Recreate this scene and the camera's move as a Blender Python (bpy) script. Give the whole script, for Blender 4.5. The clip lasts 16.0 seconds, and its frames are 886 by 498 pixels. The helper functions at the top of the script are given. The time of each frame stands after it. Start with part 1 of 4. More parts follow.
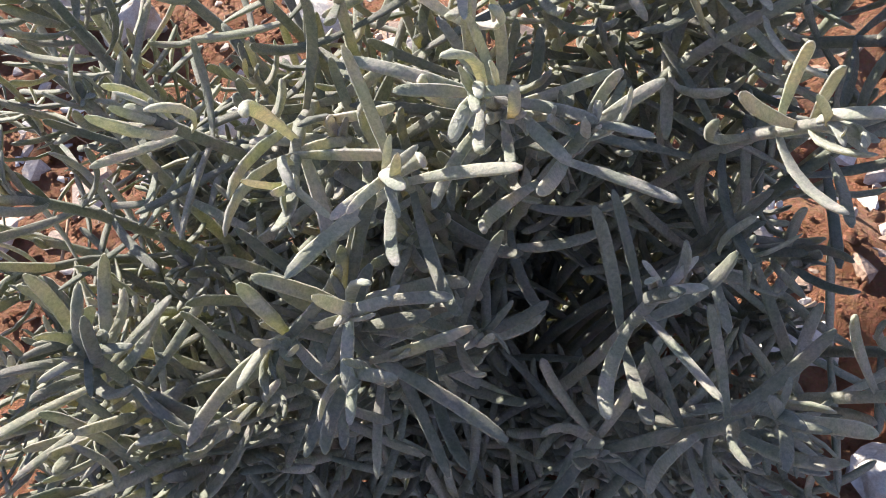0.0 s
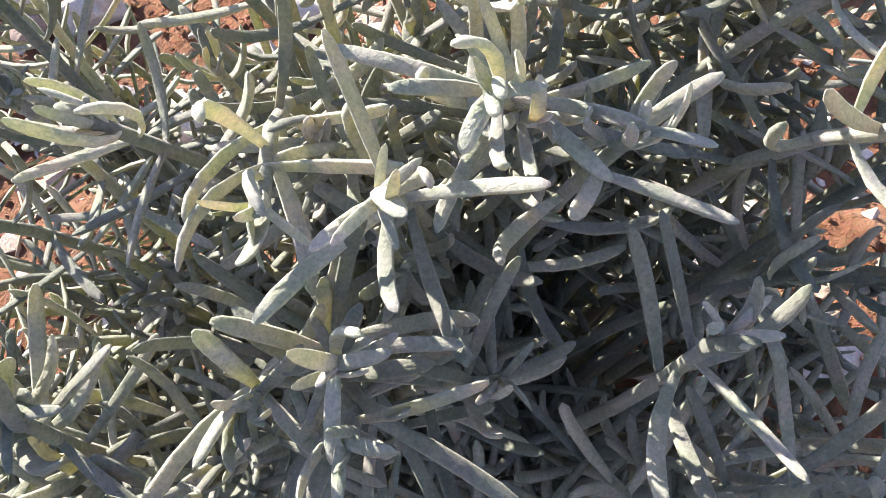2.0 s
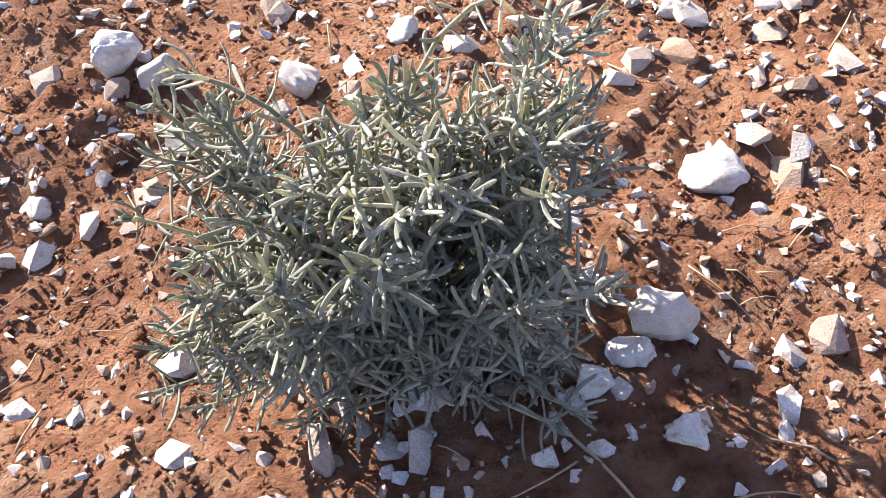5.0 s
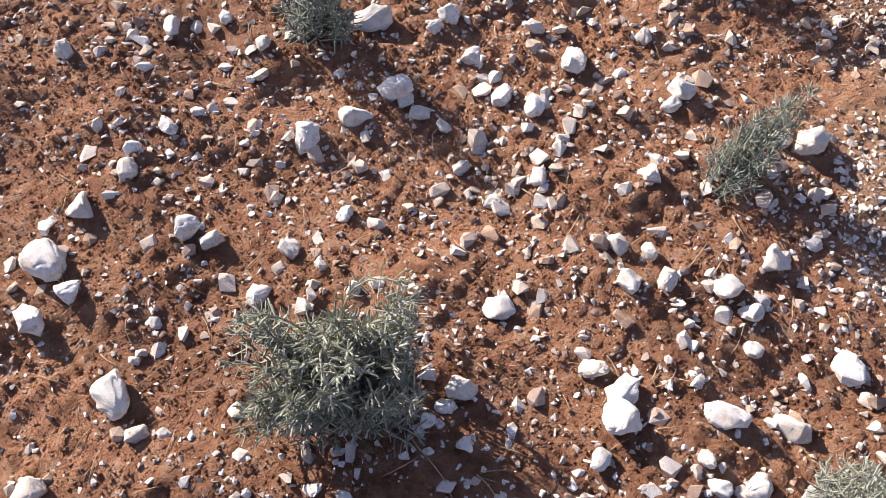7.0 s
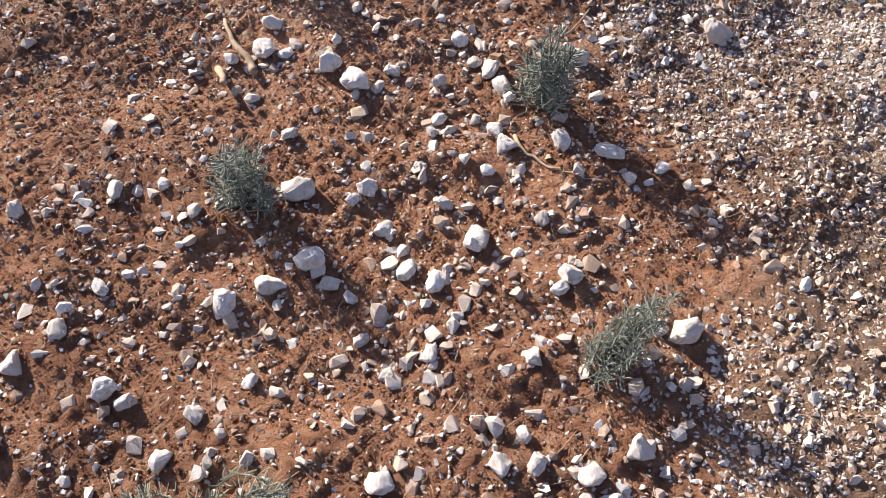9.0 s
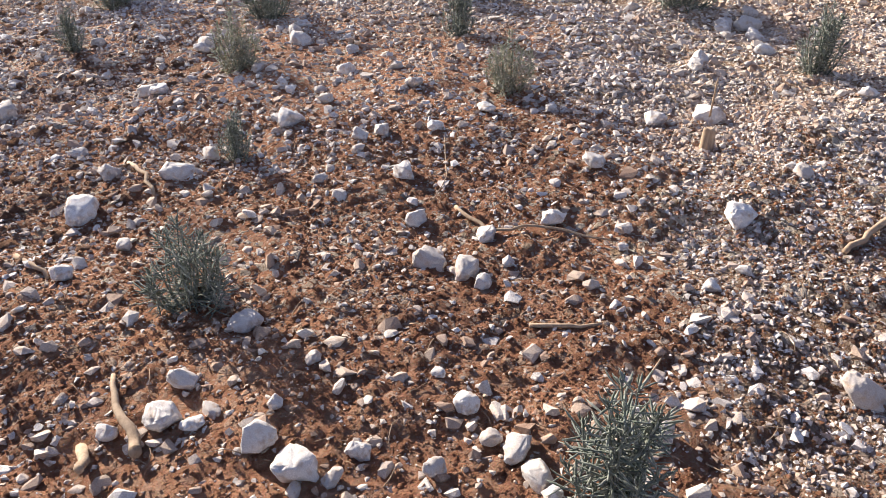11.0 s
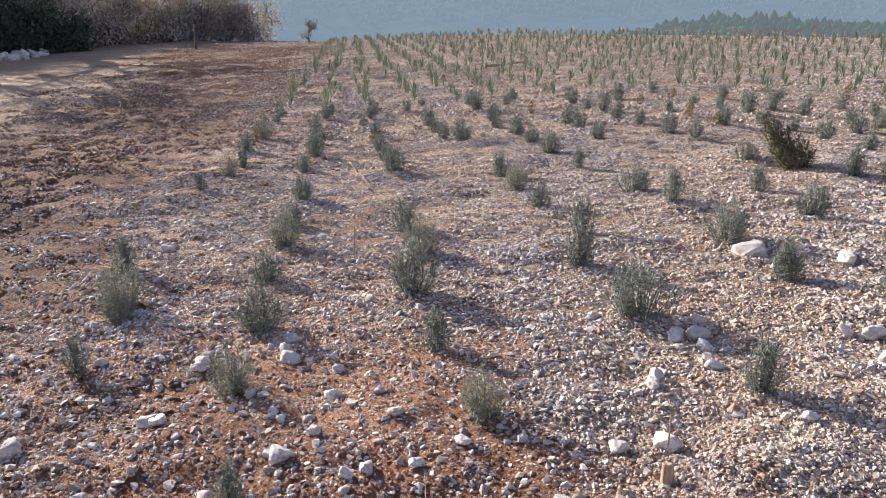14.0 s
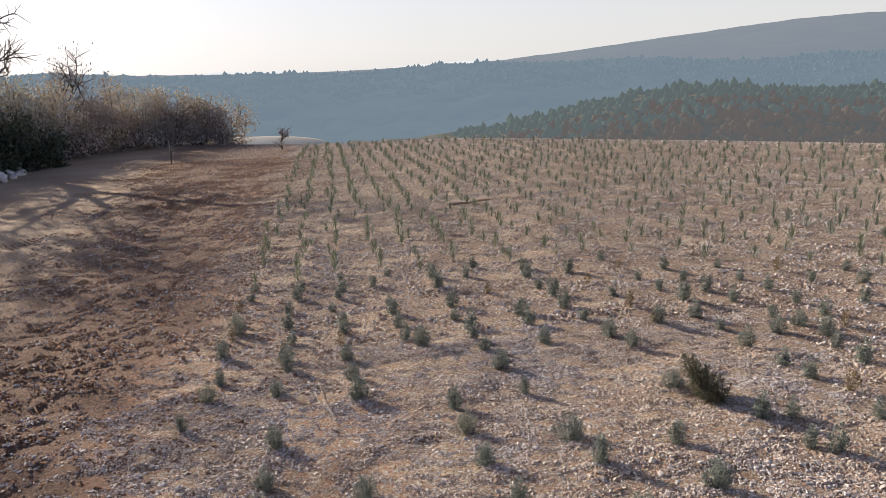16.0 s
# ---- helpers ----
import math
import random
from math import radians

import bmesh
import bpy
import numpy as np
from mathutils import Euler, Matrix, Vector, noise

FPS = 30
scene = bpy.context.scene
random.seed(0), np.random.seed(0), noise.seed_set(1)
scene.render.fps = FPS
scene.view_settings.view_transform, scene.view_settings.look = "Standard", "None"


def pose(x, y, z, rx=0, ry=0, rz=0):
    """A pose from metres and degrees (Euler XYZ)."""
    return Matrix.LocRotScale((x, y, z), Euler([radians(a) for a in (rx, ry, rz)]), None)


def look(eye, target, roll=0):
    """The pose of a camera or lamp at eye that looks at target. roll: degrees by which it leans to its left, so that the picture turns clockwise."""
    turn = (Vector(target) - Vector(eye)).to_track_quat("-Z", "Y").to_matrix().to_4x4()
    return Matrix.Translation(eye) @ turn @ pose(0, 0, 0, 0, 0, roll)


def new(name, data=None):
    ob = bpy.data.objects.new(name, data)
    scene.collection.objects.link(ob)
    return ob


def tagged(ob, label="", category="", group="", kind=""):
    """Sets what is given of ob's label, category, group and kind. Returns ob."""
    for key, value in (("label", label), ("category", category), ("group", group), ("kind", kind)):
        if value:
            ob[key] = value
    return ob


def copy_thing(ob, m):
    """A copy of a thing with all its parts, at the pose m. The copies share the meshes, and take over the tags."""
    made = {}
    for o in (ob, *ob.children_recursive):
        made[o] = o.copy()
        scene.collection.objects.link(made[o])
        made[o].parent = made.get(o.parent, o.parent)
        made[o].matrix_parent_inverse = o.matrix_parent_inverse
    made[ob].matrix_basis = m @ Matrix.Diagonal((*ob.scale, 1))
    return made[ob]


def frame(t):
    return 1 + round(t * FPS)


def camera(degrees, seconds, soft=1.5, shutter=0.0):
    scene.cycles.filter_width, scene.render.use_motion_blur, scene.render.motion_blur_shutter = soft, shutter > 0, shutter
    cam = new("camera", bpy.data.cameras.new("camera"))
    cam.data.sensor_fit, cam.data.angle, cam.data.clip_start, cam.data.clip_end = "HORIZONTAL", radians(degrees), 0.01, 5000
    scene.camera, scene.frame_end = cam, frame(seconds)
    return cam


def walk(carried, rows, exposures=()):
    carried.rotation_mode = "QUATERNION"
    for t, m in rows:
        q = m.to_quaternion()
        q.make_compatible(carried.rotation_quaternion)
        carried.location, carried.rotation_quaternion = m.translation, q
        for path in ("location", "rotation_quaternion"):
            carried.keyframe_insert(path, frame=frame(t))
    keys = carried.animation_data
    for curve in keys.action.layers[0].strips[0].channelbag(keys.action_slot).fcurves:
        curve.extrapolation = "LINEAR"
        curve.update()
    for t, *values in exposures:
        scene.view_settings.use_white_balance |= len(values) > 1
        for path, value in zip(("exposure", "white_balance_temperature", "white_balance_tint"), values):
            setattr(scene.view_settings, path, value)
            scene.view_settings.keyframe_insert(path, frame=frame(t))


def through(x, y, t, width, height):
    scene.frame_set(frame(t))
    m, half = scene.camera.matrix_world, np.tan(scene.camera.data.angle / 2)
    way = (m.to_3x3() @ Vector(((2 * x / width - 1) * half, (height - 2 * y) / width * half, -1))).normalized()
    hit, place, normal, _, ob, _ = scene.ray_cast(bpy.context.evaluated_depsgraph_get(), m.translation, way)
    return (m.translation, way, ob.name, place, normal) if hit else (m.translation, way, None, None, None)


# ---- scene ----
cam = camera(58.0, 16.0, 0.75)
PATH = [
    (0, (0.146, 0.154, 0.312), (-0.131, 1.246, -1.341), -13.0),
    (1, (0.138, 0.17, 0.286), (-0.104, 1.222, -1.399), -11.9),
    (2, (0.138, 0.175, 0.293), (-0.085, 1.244, -1.382), -11.3),
    (3, (0.148, 0.147, 0.333), (-0.132, 1.252, -1.311), -13.5),
    (3.5, (0.168, 0.114, 0.375), (-0.193, 1.225, -1.248), -16.5),
    (3.7, (0.166, 0.102, 0.395), (-0.157, 1.203, -1.243), -15.3),
    (5.8, (0.141, -0.004, 0.628), (0.186, 0.967, -1.119), 1.7),
    (6, (0.147, -0.01, 0.665), (0.2, 0.932, -1.098), 2.2),
    (6.5, (0.183, -0.042, 0.872), (0.254, 0.848, -0.918), 3.3),
    (7, (0.227, -0.054, 1.206), (0.284, 0.805, -0.6), 2.5),
    (7.5, (0.276, -0.127, 1.462), (0.292, 0.75, -0.335), 0.6),
    (8, (0.363, -0.139, 1.636), (0.361, 0.719, -0.171), 0.4),
    (8.2, (0.395, -0.122, 1.661), (0.396, 0.737, -0.145), 0.7),
    (10.3, (0.48, 0.516, 0.848), (0.443, 1.953, -0.542), 1.2),
    (10.5, (0.466, 0.541, 0.842), (0.437, 2.063, -0.456), 1.2),
    (11, (0.455, 0.554, 0.87), (0.429, 2.224, -0.23), 0.6),
    (12, (0.444, 0.56, 0.951), (0.419, 2.377, 0.117), -0.1),
    (13, (0.432, 0.553, 1.046), (0.424, 2.423, 0.337), -0.0),
    (14, (0.467, 0.511, 1.22), (0.481, 2.419, 0.621), -0.4),
    (14.5, (0.506, 0.463, 1.42), (0.529, 2.382, 0.858), -0.8),
    (15, (0.557, 0.392, 1.903), (0.594, 2.311, 1.338), -1.5),
    (15.5, (0.619, 0.315, 2.391), (0.674, 2.246, 1.876), -1.9),
    (16, (0.652, 0.22, 2.657), (0.726, 2.169, 2.214), -1.8),
]
walk(cam, [(t, look(eye, target, roll)) for t, eye, target, roll in PATH], [(0, 1.68, 6500, 10), (1.5, 2.15, 6500, 10), (3.5, 2.27, 6500, 10), (6, 1.79, 6530, 10), (7.5, 1.36, 6500, 10), (10.5, 1.28, 6650, 10), (13, 1.40, 6600, 10),
      (14.5, 1.22, 6500, 10), (15.3, 1.15, 6650, 10), (16, 0.9, 6850, 10)])

# ---- world, sun, exposure ----
SUN_WAY = Vector((-0.69, 0.72, 0.0)).normalized()
SUN_HIGH = radians(18.5)
world = bpy.data.worlds.new("world")
scene.world = world
world.use_nodes = True
wn = world.node_tree.nodes
sky = wn.new("ShaderNodeTexSky")
sky.sky_type = "NISHITA"
sky.sun_disc = False
sky.sun_elevation = SUN_HIGH
sky.sun_rotation = math.atan2(SUN_WAY.x, SUN_WAY.y)
sky.altitude = 200
sky.air_density, sky.dust_density, sky.ozone_density = 1.0, 1.2, 1.5
wn["Background"].inputs["Strength"].default_value = 0.066
haze = wn.new("ShaderNodeHueSaturation")
haze.inputs["Saturation"].default_value = 0.65
world.node_tree.links.new(sky.outputs["Color"], haze.inputs["Color"])
cool = wn.new("ShaderNodeMix")
cool.data_type, cool.blend_type = "RGBA", "MULTIPLY"
cool.inputs[0].default_value = 1.0
cool.inputs[7].default_value = (0.88, 0.94, 1.30, 1)
world.node_tree.links.new(haze.outputs["Color"], cool.inputs[6])
# pale winter haze, thickest towards the horizon
lift = wn.new("ShaderNodeTexGradient")
lift.texture_mapping.mapping_x = "Z"
fade = wn.new("ShaderNodeMapRange")
fade.interpolation_type = "SMOOTHSTEP"
fade.inputs["From Min"].default_value, fade.inputs["From Max"].default_value = -0.02, 0.34
fade.inputs["To Min"].default_value, fade.inputs["To Max"].default_value = 0.8, 0.0
world.node_tree.links.new(lift.outputs["Fac"], fade.inputs["Value"])
veil = wn.new("ShaderNodeMix")
veil.data_type = "RGBA"
veil.inputs[7].default_value = (6.9, 7.0, 7.1, 1)
world.node_tree.links.new(fade.outputs["Result"], veil.inputs[0])
world.node_tree.links.new(cool.outputs[2], veil.inputs[6])
world.node_tree.links.new(veil.outputs[2], wn["Background"].inputs["Color"])
sun = new("sun", bpy.data.lights.new("sun", "SUN"))
sun.data.energy, sun.data.angle, sun.data.color = 5.0, radians(0.6), (1.0, 0.92, 0.82)
toward = SUN_WAY * math.cos(SUN_HIGH) + Vector((0, 0, math.sin(SUN_HIGH)))
sun.matrix_world = look((0, 0, 50), Vector((0, 0, 50)) - toward)

# ---- materials ----


def material(name, rough=0.9):
    m = bpy.data.materials.new(name)
    m.use_nodes = True
    n = m.node_tree.nodes
    b = n["Principled BSDF"]
    b.inputs["Roughness"].default_value = rough
    b.inputs["Specular IOR Level"].default_value = 0.25
    return m, n, m.node_tree.links, b


def ramp(n, stops):
    r = n.new("ShaderNodeValToRGB")
    e = r.color_ramp.elements
    while len(e) < len(stops):
        e.new(0.5)
    for k, (p, c) in zip(e, stops):
        k.position, k.color = p, (*c, 1)
    return r


def mixer(n, l, fac, a, b, mode="MIX"):
    x = n.new("ShaderNodeMix")
    x.data_type, x.blend_type = "RGBA", mode
    for k, v in ((0, fac), (6, a), (7, b)):
        if isinstance(v, bpy.types.NodeSocket):
            l.new(v, x.inputs[k])
        else:
            x.inputs[k].default_value = v if k == 0 else (*v, 1)
    return x.outputs[2]


def place(n, l, scale, detail=6, rough=0.6, kind="Noise"):
    g = n.new("ShaderNodeNewGeometry")
    t = n.new("ShaderNodeTexNoise" if kind == "Noise" else "ShaderNodeTexVoronoi")
    t.inputs["Scale"].default_value = scale
    if kind == "Noise":
        t.inputs["Detail"].default_value, t.inputs["Roughness"].default_value = detail, rough
    l.new(g.outputs["Position"], t.inputs["Vector"])
    return t


def own(n, l, scale, detail=5, rough=0.6, stretch=(1, 1, 1)):
    c = n.new("ShaderNodeTexCoord")
    p = n.new("ShaderNodeMapping")
    p.inputs["Scale"].default_value = stretch
    t = n.new("ShaderNodeTexNoise")
    t.inputs["Scale"].default_value, t.inputs["Detail"].default_value, t.inputs["Roughness"].default_value = scale, detail, rough
    l.new(c.outputs["Object"], p.inputs["Vector"])
    l.new(p.outputs["Vector"], t.inputs["Vector"])
    return t


def bump(n, l, b, height, strength, distance):
    k = n.new("ShaderNodeBump")
    k.inputs["Strength"].default_value, k.inputs["Distance"].default_value = strength, distance
    l.new(height, k.inputs["Height"])
    l.new(k.outputs["Normal"], b.inputs["Normal"])
    return k


def curve(n, l, value, lo, hi, a=0.0, b=1.0):
    r = n.new("ShaderNodeMapRange")
    l.new(value, r.inputs["Value"])
    r.inputs["From Min"].default_value, r.inputs["From Max"].default_value = lo, hi
    r.inputs["To Min"].default_value, r.inputs["To Max"].default_value = a, b
    return r.outputs["Result"]


def soil_material():
    m, n, l, b = material("soil", 0.95)
    b.inputs["Specular IOR Level"].default_value = 0.1
    grain, clod, wide = place(n, l, 420), place(n, l, 38, 8), place(n, l, 1.1, 4)
    soil = ramp(n, [(0.25, (0.19, 0.088, 0.056)), (0.5, (0.46, 0.240, 0.150)), (0.75, (0.58, 0.395, 0.285))])
    l.new(clod.outputs["Fac"], soil.inputs["Fac"])
    att = n.new("ShaderNodeAttribute")
    att.attribute_name = "pale"
    # dusty tan soil among the chips, darkened to stand in for shade in gaps
    shaded_dust = mixer(n, l, curve(n, l, att.outputs["Fac"], 0.4, 0.7, 0, 0.75), soil.outputs["Color"], (0.31, 0.225, 0.165))
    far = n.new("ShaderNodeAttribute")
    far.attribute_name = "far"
    # farther out the soil takes the same tone, shade between stones painted in
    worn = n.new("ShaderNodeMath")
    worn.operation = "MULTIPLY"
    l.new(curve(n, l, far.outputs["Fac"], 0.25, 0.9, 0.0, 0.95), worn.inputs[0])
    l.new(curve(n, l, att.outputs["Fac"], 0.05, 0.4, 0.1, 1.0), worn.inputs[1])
    shaded_dust = mixer(n, l, worn.outputs[0], shaded_dust, (0.30, 0.22, 0.16))
    soil2 = mixer(n, l, 0.35, shaded_dust, grain.outputs["Color"], "OVERLAY")
    # fine limestone chips, thicker in the pale bands
    chips = place(n, l, 150, kind="Voronoi")
    chips2 = place(n, l, 55, kind="Voronoi")
    sep = n.new("ShaderNodeSeparateColor")
    l.new(chips.outputs["Color"], sep.inputs["Color"])
    sep2 = n.new("ShaderNodeSeparateColor")
    l.new(chips2.outputs["Color"], sep2.inputs["Color"])

    def less(value, limit):
        k = n.new("ShaderNodeMath")
        k.operation = "LESS_THAN"
        l.new(value, k.inputs[0])
        l.new(limit, k.inputs[1])
        return k.outputs[0]
    lim = curve(n, l, att.outputs["Fac"], 0, 1, 0.06, 0.62)
    lim2 = curve(n, l, att.outputs["Fac"], 0, 1, 0.0, 0.6)
    c1 = less(sep.outputs["Red"], lim)
    c2 = less(sep2.outputs["Red"], lim2)
    stone = ramp(n, [(0.0, (0.40, 0.30, 0.22)), (0.5, (0.58, 0.50, 0.42)), (1.0, (0.72, 0.66, 0.59))])
    l.new(sep.outputs["Green"], stone.inputs["Fac"])
    stone2 = ramp(n, [(0.0, (0.40, 0.30, 0.21)), (0.5, (0.64, 0.57, 0.48)), (1.0, (0.78, 0.74, 0.68))])
    l.new(sep2.outputs["Green"], stone2.inputs["Fac"])

    def edge(scale):
        t = place(n, l, scale, kind="Voronoi")
        t.feature = "DISTANCE_TO_EDGE"
        return curve(n, l, t.outputs["Distance"], 0.03, 0.1)
    e1, e2 = edge(150), edge(55)

    def times(a, c):
        k = n.new("ShaderNodeMath")
        k.operation = "MULTIPLY"
        l.new(a, k.inputs[0])
        l.new(c, k.inputs[1])
        return k.outputs[0]
    lain = n.new("ShaderNodeAttribute")
    lain.attribute_name = "chips"
    away = lain.outputs["Fac"]
    m1, m2 = times(times(c1, e1), away), times(times(c2, e2), away)
    chips3 = place(n, l, 34, kind="Voronoi")
    sep3 = n.new("ShaderNodeSeparateColor")
    l.new(chips3.outputs["Color"], sep3.inputs["Color"])
    m3 = times(less(sep3.outputs["Red"], curve(n, l, att.outputs["Fac"], 0.3, 1, 0.0, 0.4)), edge(34))
    m3 = times(m3, away)
    stone3 = ramp(n, [(0.0, (0.40, 0.30, 0.21)), (0.5, (0.64, 0.57, 0.48)), (1.0, (0.78, 0.74, 0.68))])
    l.new(sep3.outputs["Green"], stone3.inputs["Fac"])
    tint = ramp(n, [(0.36, (0.72, 0.65, 0.61)), (0.5, (0.95, 0.88, 0.82)), (0.64, (1.18, 1.10, 1.0))])
    # soil with the fewest chips is darker
    bare_tone = curve(n, l, att.outputs["Fac"], 0.03, 0.22, 0.52, 1.0)
    l.new(wide.outputs["Fac"], tint.inputs["Fac"])
    col = mixer(n, l, m1, soil2, stone.outputs["Color"])
    col = mixer(n, l, m2, col, stone2.outputs["Color"])
    col = mixer(n, l, m3, col, stone3.outputs["Color"])
    col = mixer(n, l, 1.0, col, tint.outputs["Color"], "MULTIPLY")
    bare_grey = n.new("ShaderNodeCombineColor")
    for k in range(3):
        l.new(bare_tone, bare_grey.inputs[k])
    col = mixer(n, l, 1.0, col, bare_grey.outputs["Color"], "MULTIPLY")
    # turned earth beside the rows is browner
    dug = n.new("ShaderNodeAttribute")
    dug.attribute_name = "turned"
    col = mixer(n, l, curve(n, l, dug.outputs["Fac"], 0.0, 1.0, 0.0, 0.85), col, mixer(n, l, clod.outputs["Fac"], (0.09, 0.055, 0.038), (0.32, 0.215, 0.155)))
    road = n.new("ShaderNodeAttribute")
    road.attribute_name = "track"
    col = mixer(n, l, road.outputs["Fac"], col, (0.58, 0.43, 0.30))
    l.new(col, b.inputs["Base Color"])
    add = n.new("ShaderNodeMath")
    add.operation = "MULTIPLY_ADD"
    l.new(m2, add.inputs[0])
    add.inputs[1].default_value = 0.9
    l.new(clod.outputs["Fac"], add.inputs[2])
    add2 = n.new("ShaderNodeMath")
    add2.operation = "MULTIPLY_ADD"
    l.new(m1, add2.inputs[0])
    add2.inputs[1].default_value = 0.35
    l.new(add.outputs[0], add2.inputs[2])
    add3 = n.new("ShaderNodeMath")
    add3.operation = "MULTIPLY_ADD"
    l.new(m3, add3.inputs[0])
    add3.inputs[1].default_value = 1.4
    l.new(add2.outputs[0], add3.inputs[2])
    # rough turned clods where few stones lie
    heavy = place(n, l, 7, 9, 0.72)
    share = curve(n, l, att.outputs["Fac"], 0.03, 0.3, 7.0, 0.6)
    add4 = n.new("ShaderNodeMath")
    add4.operation = "MULTIPLY_ADD"
    crumb = place(n, l, 160, 6, 0.75)
    add5 = n.new("ShaderNodeMath")
    add5.operation = "MULTIPLY_ADD"
    l.new(crumb.outputs["Fac"], add5.inputs[0])
    add5.inputs[1].default_value = 1.1
    l.new(add3.outputs[0], add5.inputs[2])
    l.new(heavy.outputs["Fac"], add4.inputs[0])
    l.new(share, add4.inputs[1])
    l.new(add5.outputs[0], add4.inputs[2])
    # every chip lies at a tilt of its own
    height = add4.outputs[0]
    for vor, mask, steep in ((chips2, m2, 85), (chips3, m3, 85)):
        g = n.new("ShaderNodeNewGeometry")
        away_from = n.new("ShaderNodeVectorMath")
        away_from.operation = "SUBTRACT"
        l.new(g.outputs["Position"], away_from.inputs[0])
        l.new(vor.outputs["Position"], away_from.inputs[1])
        lean = n.new("ShaderNodeVectorMath")
        lean.operation = "SUBTRACT"
        l.new(vor.outputs["Color"], lean.inputs[0])
        lean.inputs[1].default_value = (0.5, 0.5, 0.5)
        dot = n.new("ShaderNodeVectorMath")
        dot.operation = "DOT_PRODUCT"
        l.new(away_from.outputs[0], dot.inputs[0])
        l.new(lean.outputs[0], dot.inputs[1])
        scaled = n.new("ShaderNodeMath")
        scaled.operation = "MULTIPLY"
        l.new(dot.outputs["Value"], scaled.inputs[0])
        scaled.inputs[1].default_value = steep
        tilt = n.new("ShaderNodeMath")
        tilt.operation = "MULTIPLY_ADD"
        l.new(scaled.outputs[0], tilt.inputs[0])
        l.new(mask, tilt.inputs[1])
        l.new(height, tilt.inputs[2])
        height = tilt.outputs[0]
    bump(n, l, b, height, 1.0, 0.03)
    return m


def stone_material(name, island):
    m, n, l, b = material(name, 0.85)
    if island:
        g = n.new("ShaderNodeNewGeometry")
        rnd = g.outputs["Random Per Island"]
        stain, fine = place(n, l, 60, 5), place(n, l, 500, 4)
    else:
        rnd = n.new("ShaderNodeObjectInfo").outputs["Random"]
        stain, fine = own(n, l, 2.2, 6), own(n, l, 18, 6, 0.7)
    base = ramp(n, [(0.0, (0.30, 0.19, 0.135)), (0.3, (0.48, 0.385, 0.315)), (0.6, (0.62, 0.55, 0.49)), (0.85, (0.67, 0.62, 0.565)), (1.0, (0.72, 0.69, 0.65))])
    l.new(rnd, base.inputs["Fac"])
    if not island:
        for k, c in enumerate(((0.56, 0.50, 0.45), (0.63, 0.585, 0.54), (0.68, 0.64, 0.60), (0.73, 0.70, 0.665), (0.79, 0.77, 0.74))):
            base.color_ramp.elements[k].color = (*c, 1)
    wide = place(n, l, 0.9, 3)
    cast = ramp(n, [(0.36, (0.94, 0.97, 1.04)), (0.5, (1.0, 0.99, 0.97)), (0.64, (1.05, 0.98, 0.88))])
    l.new(wide.outputs["Fac"], cast.inputs["Fac"])
    body = mixer(n, l, 1.0, base.outputs["Color"], cast.outputs["Color"], "MULTIPLY") if island else base.outputs["Color"]
    dirt = curve(n, l, stain.outputs["Fac"], 0.5, 0.72)
    col = mixer(n, l, dirt, body, (0.50, 0.37, 0.27))
    shade = ramp(n, [(0.3, (0.68, 0.66, 0.65)), (0.7, (1.06, 1.05, 1.04))])
    l.new(fine.outputs["Fac"], shade.inputs["Fac"])
    col = mixer(n, l, 1.0, col, shade.outputs["Color"], "MULTIPLY")
    l.new(col, b.inputs["Base Color"])
    bump(n, l, b, fine.outputs["Fac"], 0.45, 0.004 if not island else 0.003)
    return m


def leaf_material(name, low, high, through=0.25, island=True, felt=0.15):
    m, n, l, b = material(name, 0.75)
    if island:
        rnd = n.new("ShaderNodeNewGeometry").outputs["Random Per Island"]
    else:
        rnd = n.new("ShaderNodeObjectInfo").outputs["Random"]
    fuzz = place(n, l, 1100, 4, 0.75)
    tone = ramp(n, [(0.0, low), (1.0, high)])
    l.new(rnd, tone.inputs["Fac"])
    shade = ramp(n, [(0.32, (0.66, 0.70, 0.71)), (0.68, (1.14, 1.13, 1.12))])
    l.new(fuzz.outputs["Fac"], shade.inputs["Fac"])
    col = mixer(n, l, 1.0, tone.outputs["Color"], shade.outputs["Color"], "MULTIPLY")
    patch = place(n, l, 130, 3)
    hue = ramp(n, [(0.36, (0.80, 0.86, 0.80)), (0.5, (1.0, 1.0, 1.0)), (0.66, (1.06, 0.98, 1.08))])
    l.new(patch.outputs["Fac"], hue.inputs["Fac"])
    col = mixer(n, l, 1.0, col, hue.outputs["Color"], "MULTIPLY")
    l.new(col, b.inputs["Base Color"])
    b.inputs["Sheen Weight"].default_value = felt
    b.inputs["Sheen Roughness"].default_value = 0.45
    bump(n, l, b, fuzz.outputs["Fac"], 0.6, 0.0008)
    t = n.new("ShaderNodeBsdfTranslucent")
    warm = mixer(n, l, 1.0, col, (1.0, 0.95, 0.45), "MULTIPLY")
    l.new(warm, t.inputs["Color"])
    mix = n.new("ShaderNodeMixShader")
    mix.inputs[0].default_value = through
    l.new(b.outputs[0], mix.inputs[1])
    l.new(t.outputs[0], mix.inputs[2])
    l.new(mix.outputs[0], n["Material Output"].inputs["Surface"])
    return m


def wood_material(name, dark, light):
    m, n, l, b = material(name, 0.9)
    t = own(n, l, 60, 6, 0.7, (1, 1, 0.15))
    r = ramp(n, [(0.3, dark), (0.7, light)])
    l.new(t.outputs["Fac"], r.inputs["Fac"])
    l.new(r.outputs["Color"], b.inputs["Base Color"])
    bump(n, l, b, t.outputs["Fac"], 0.6, 0.002)
    return m


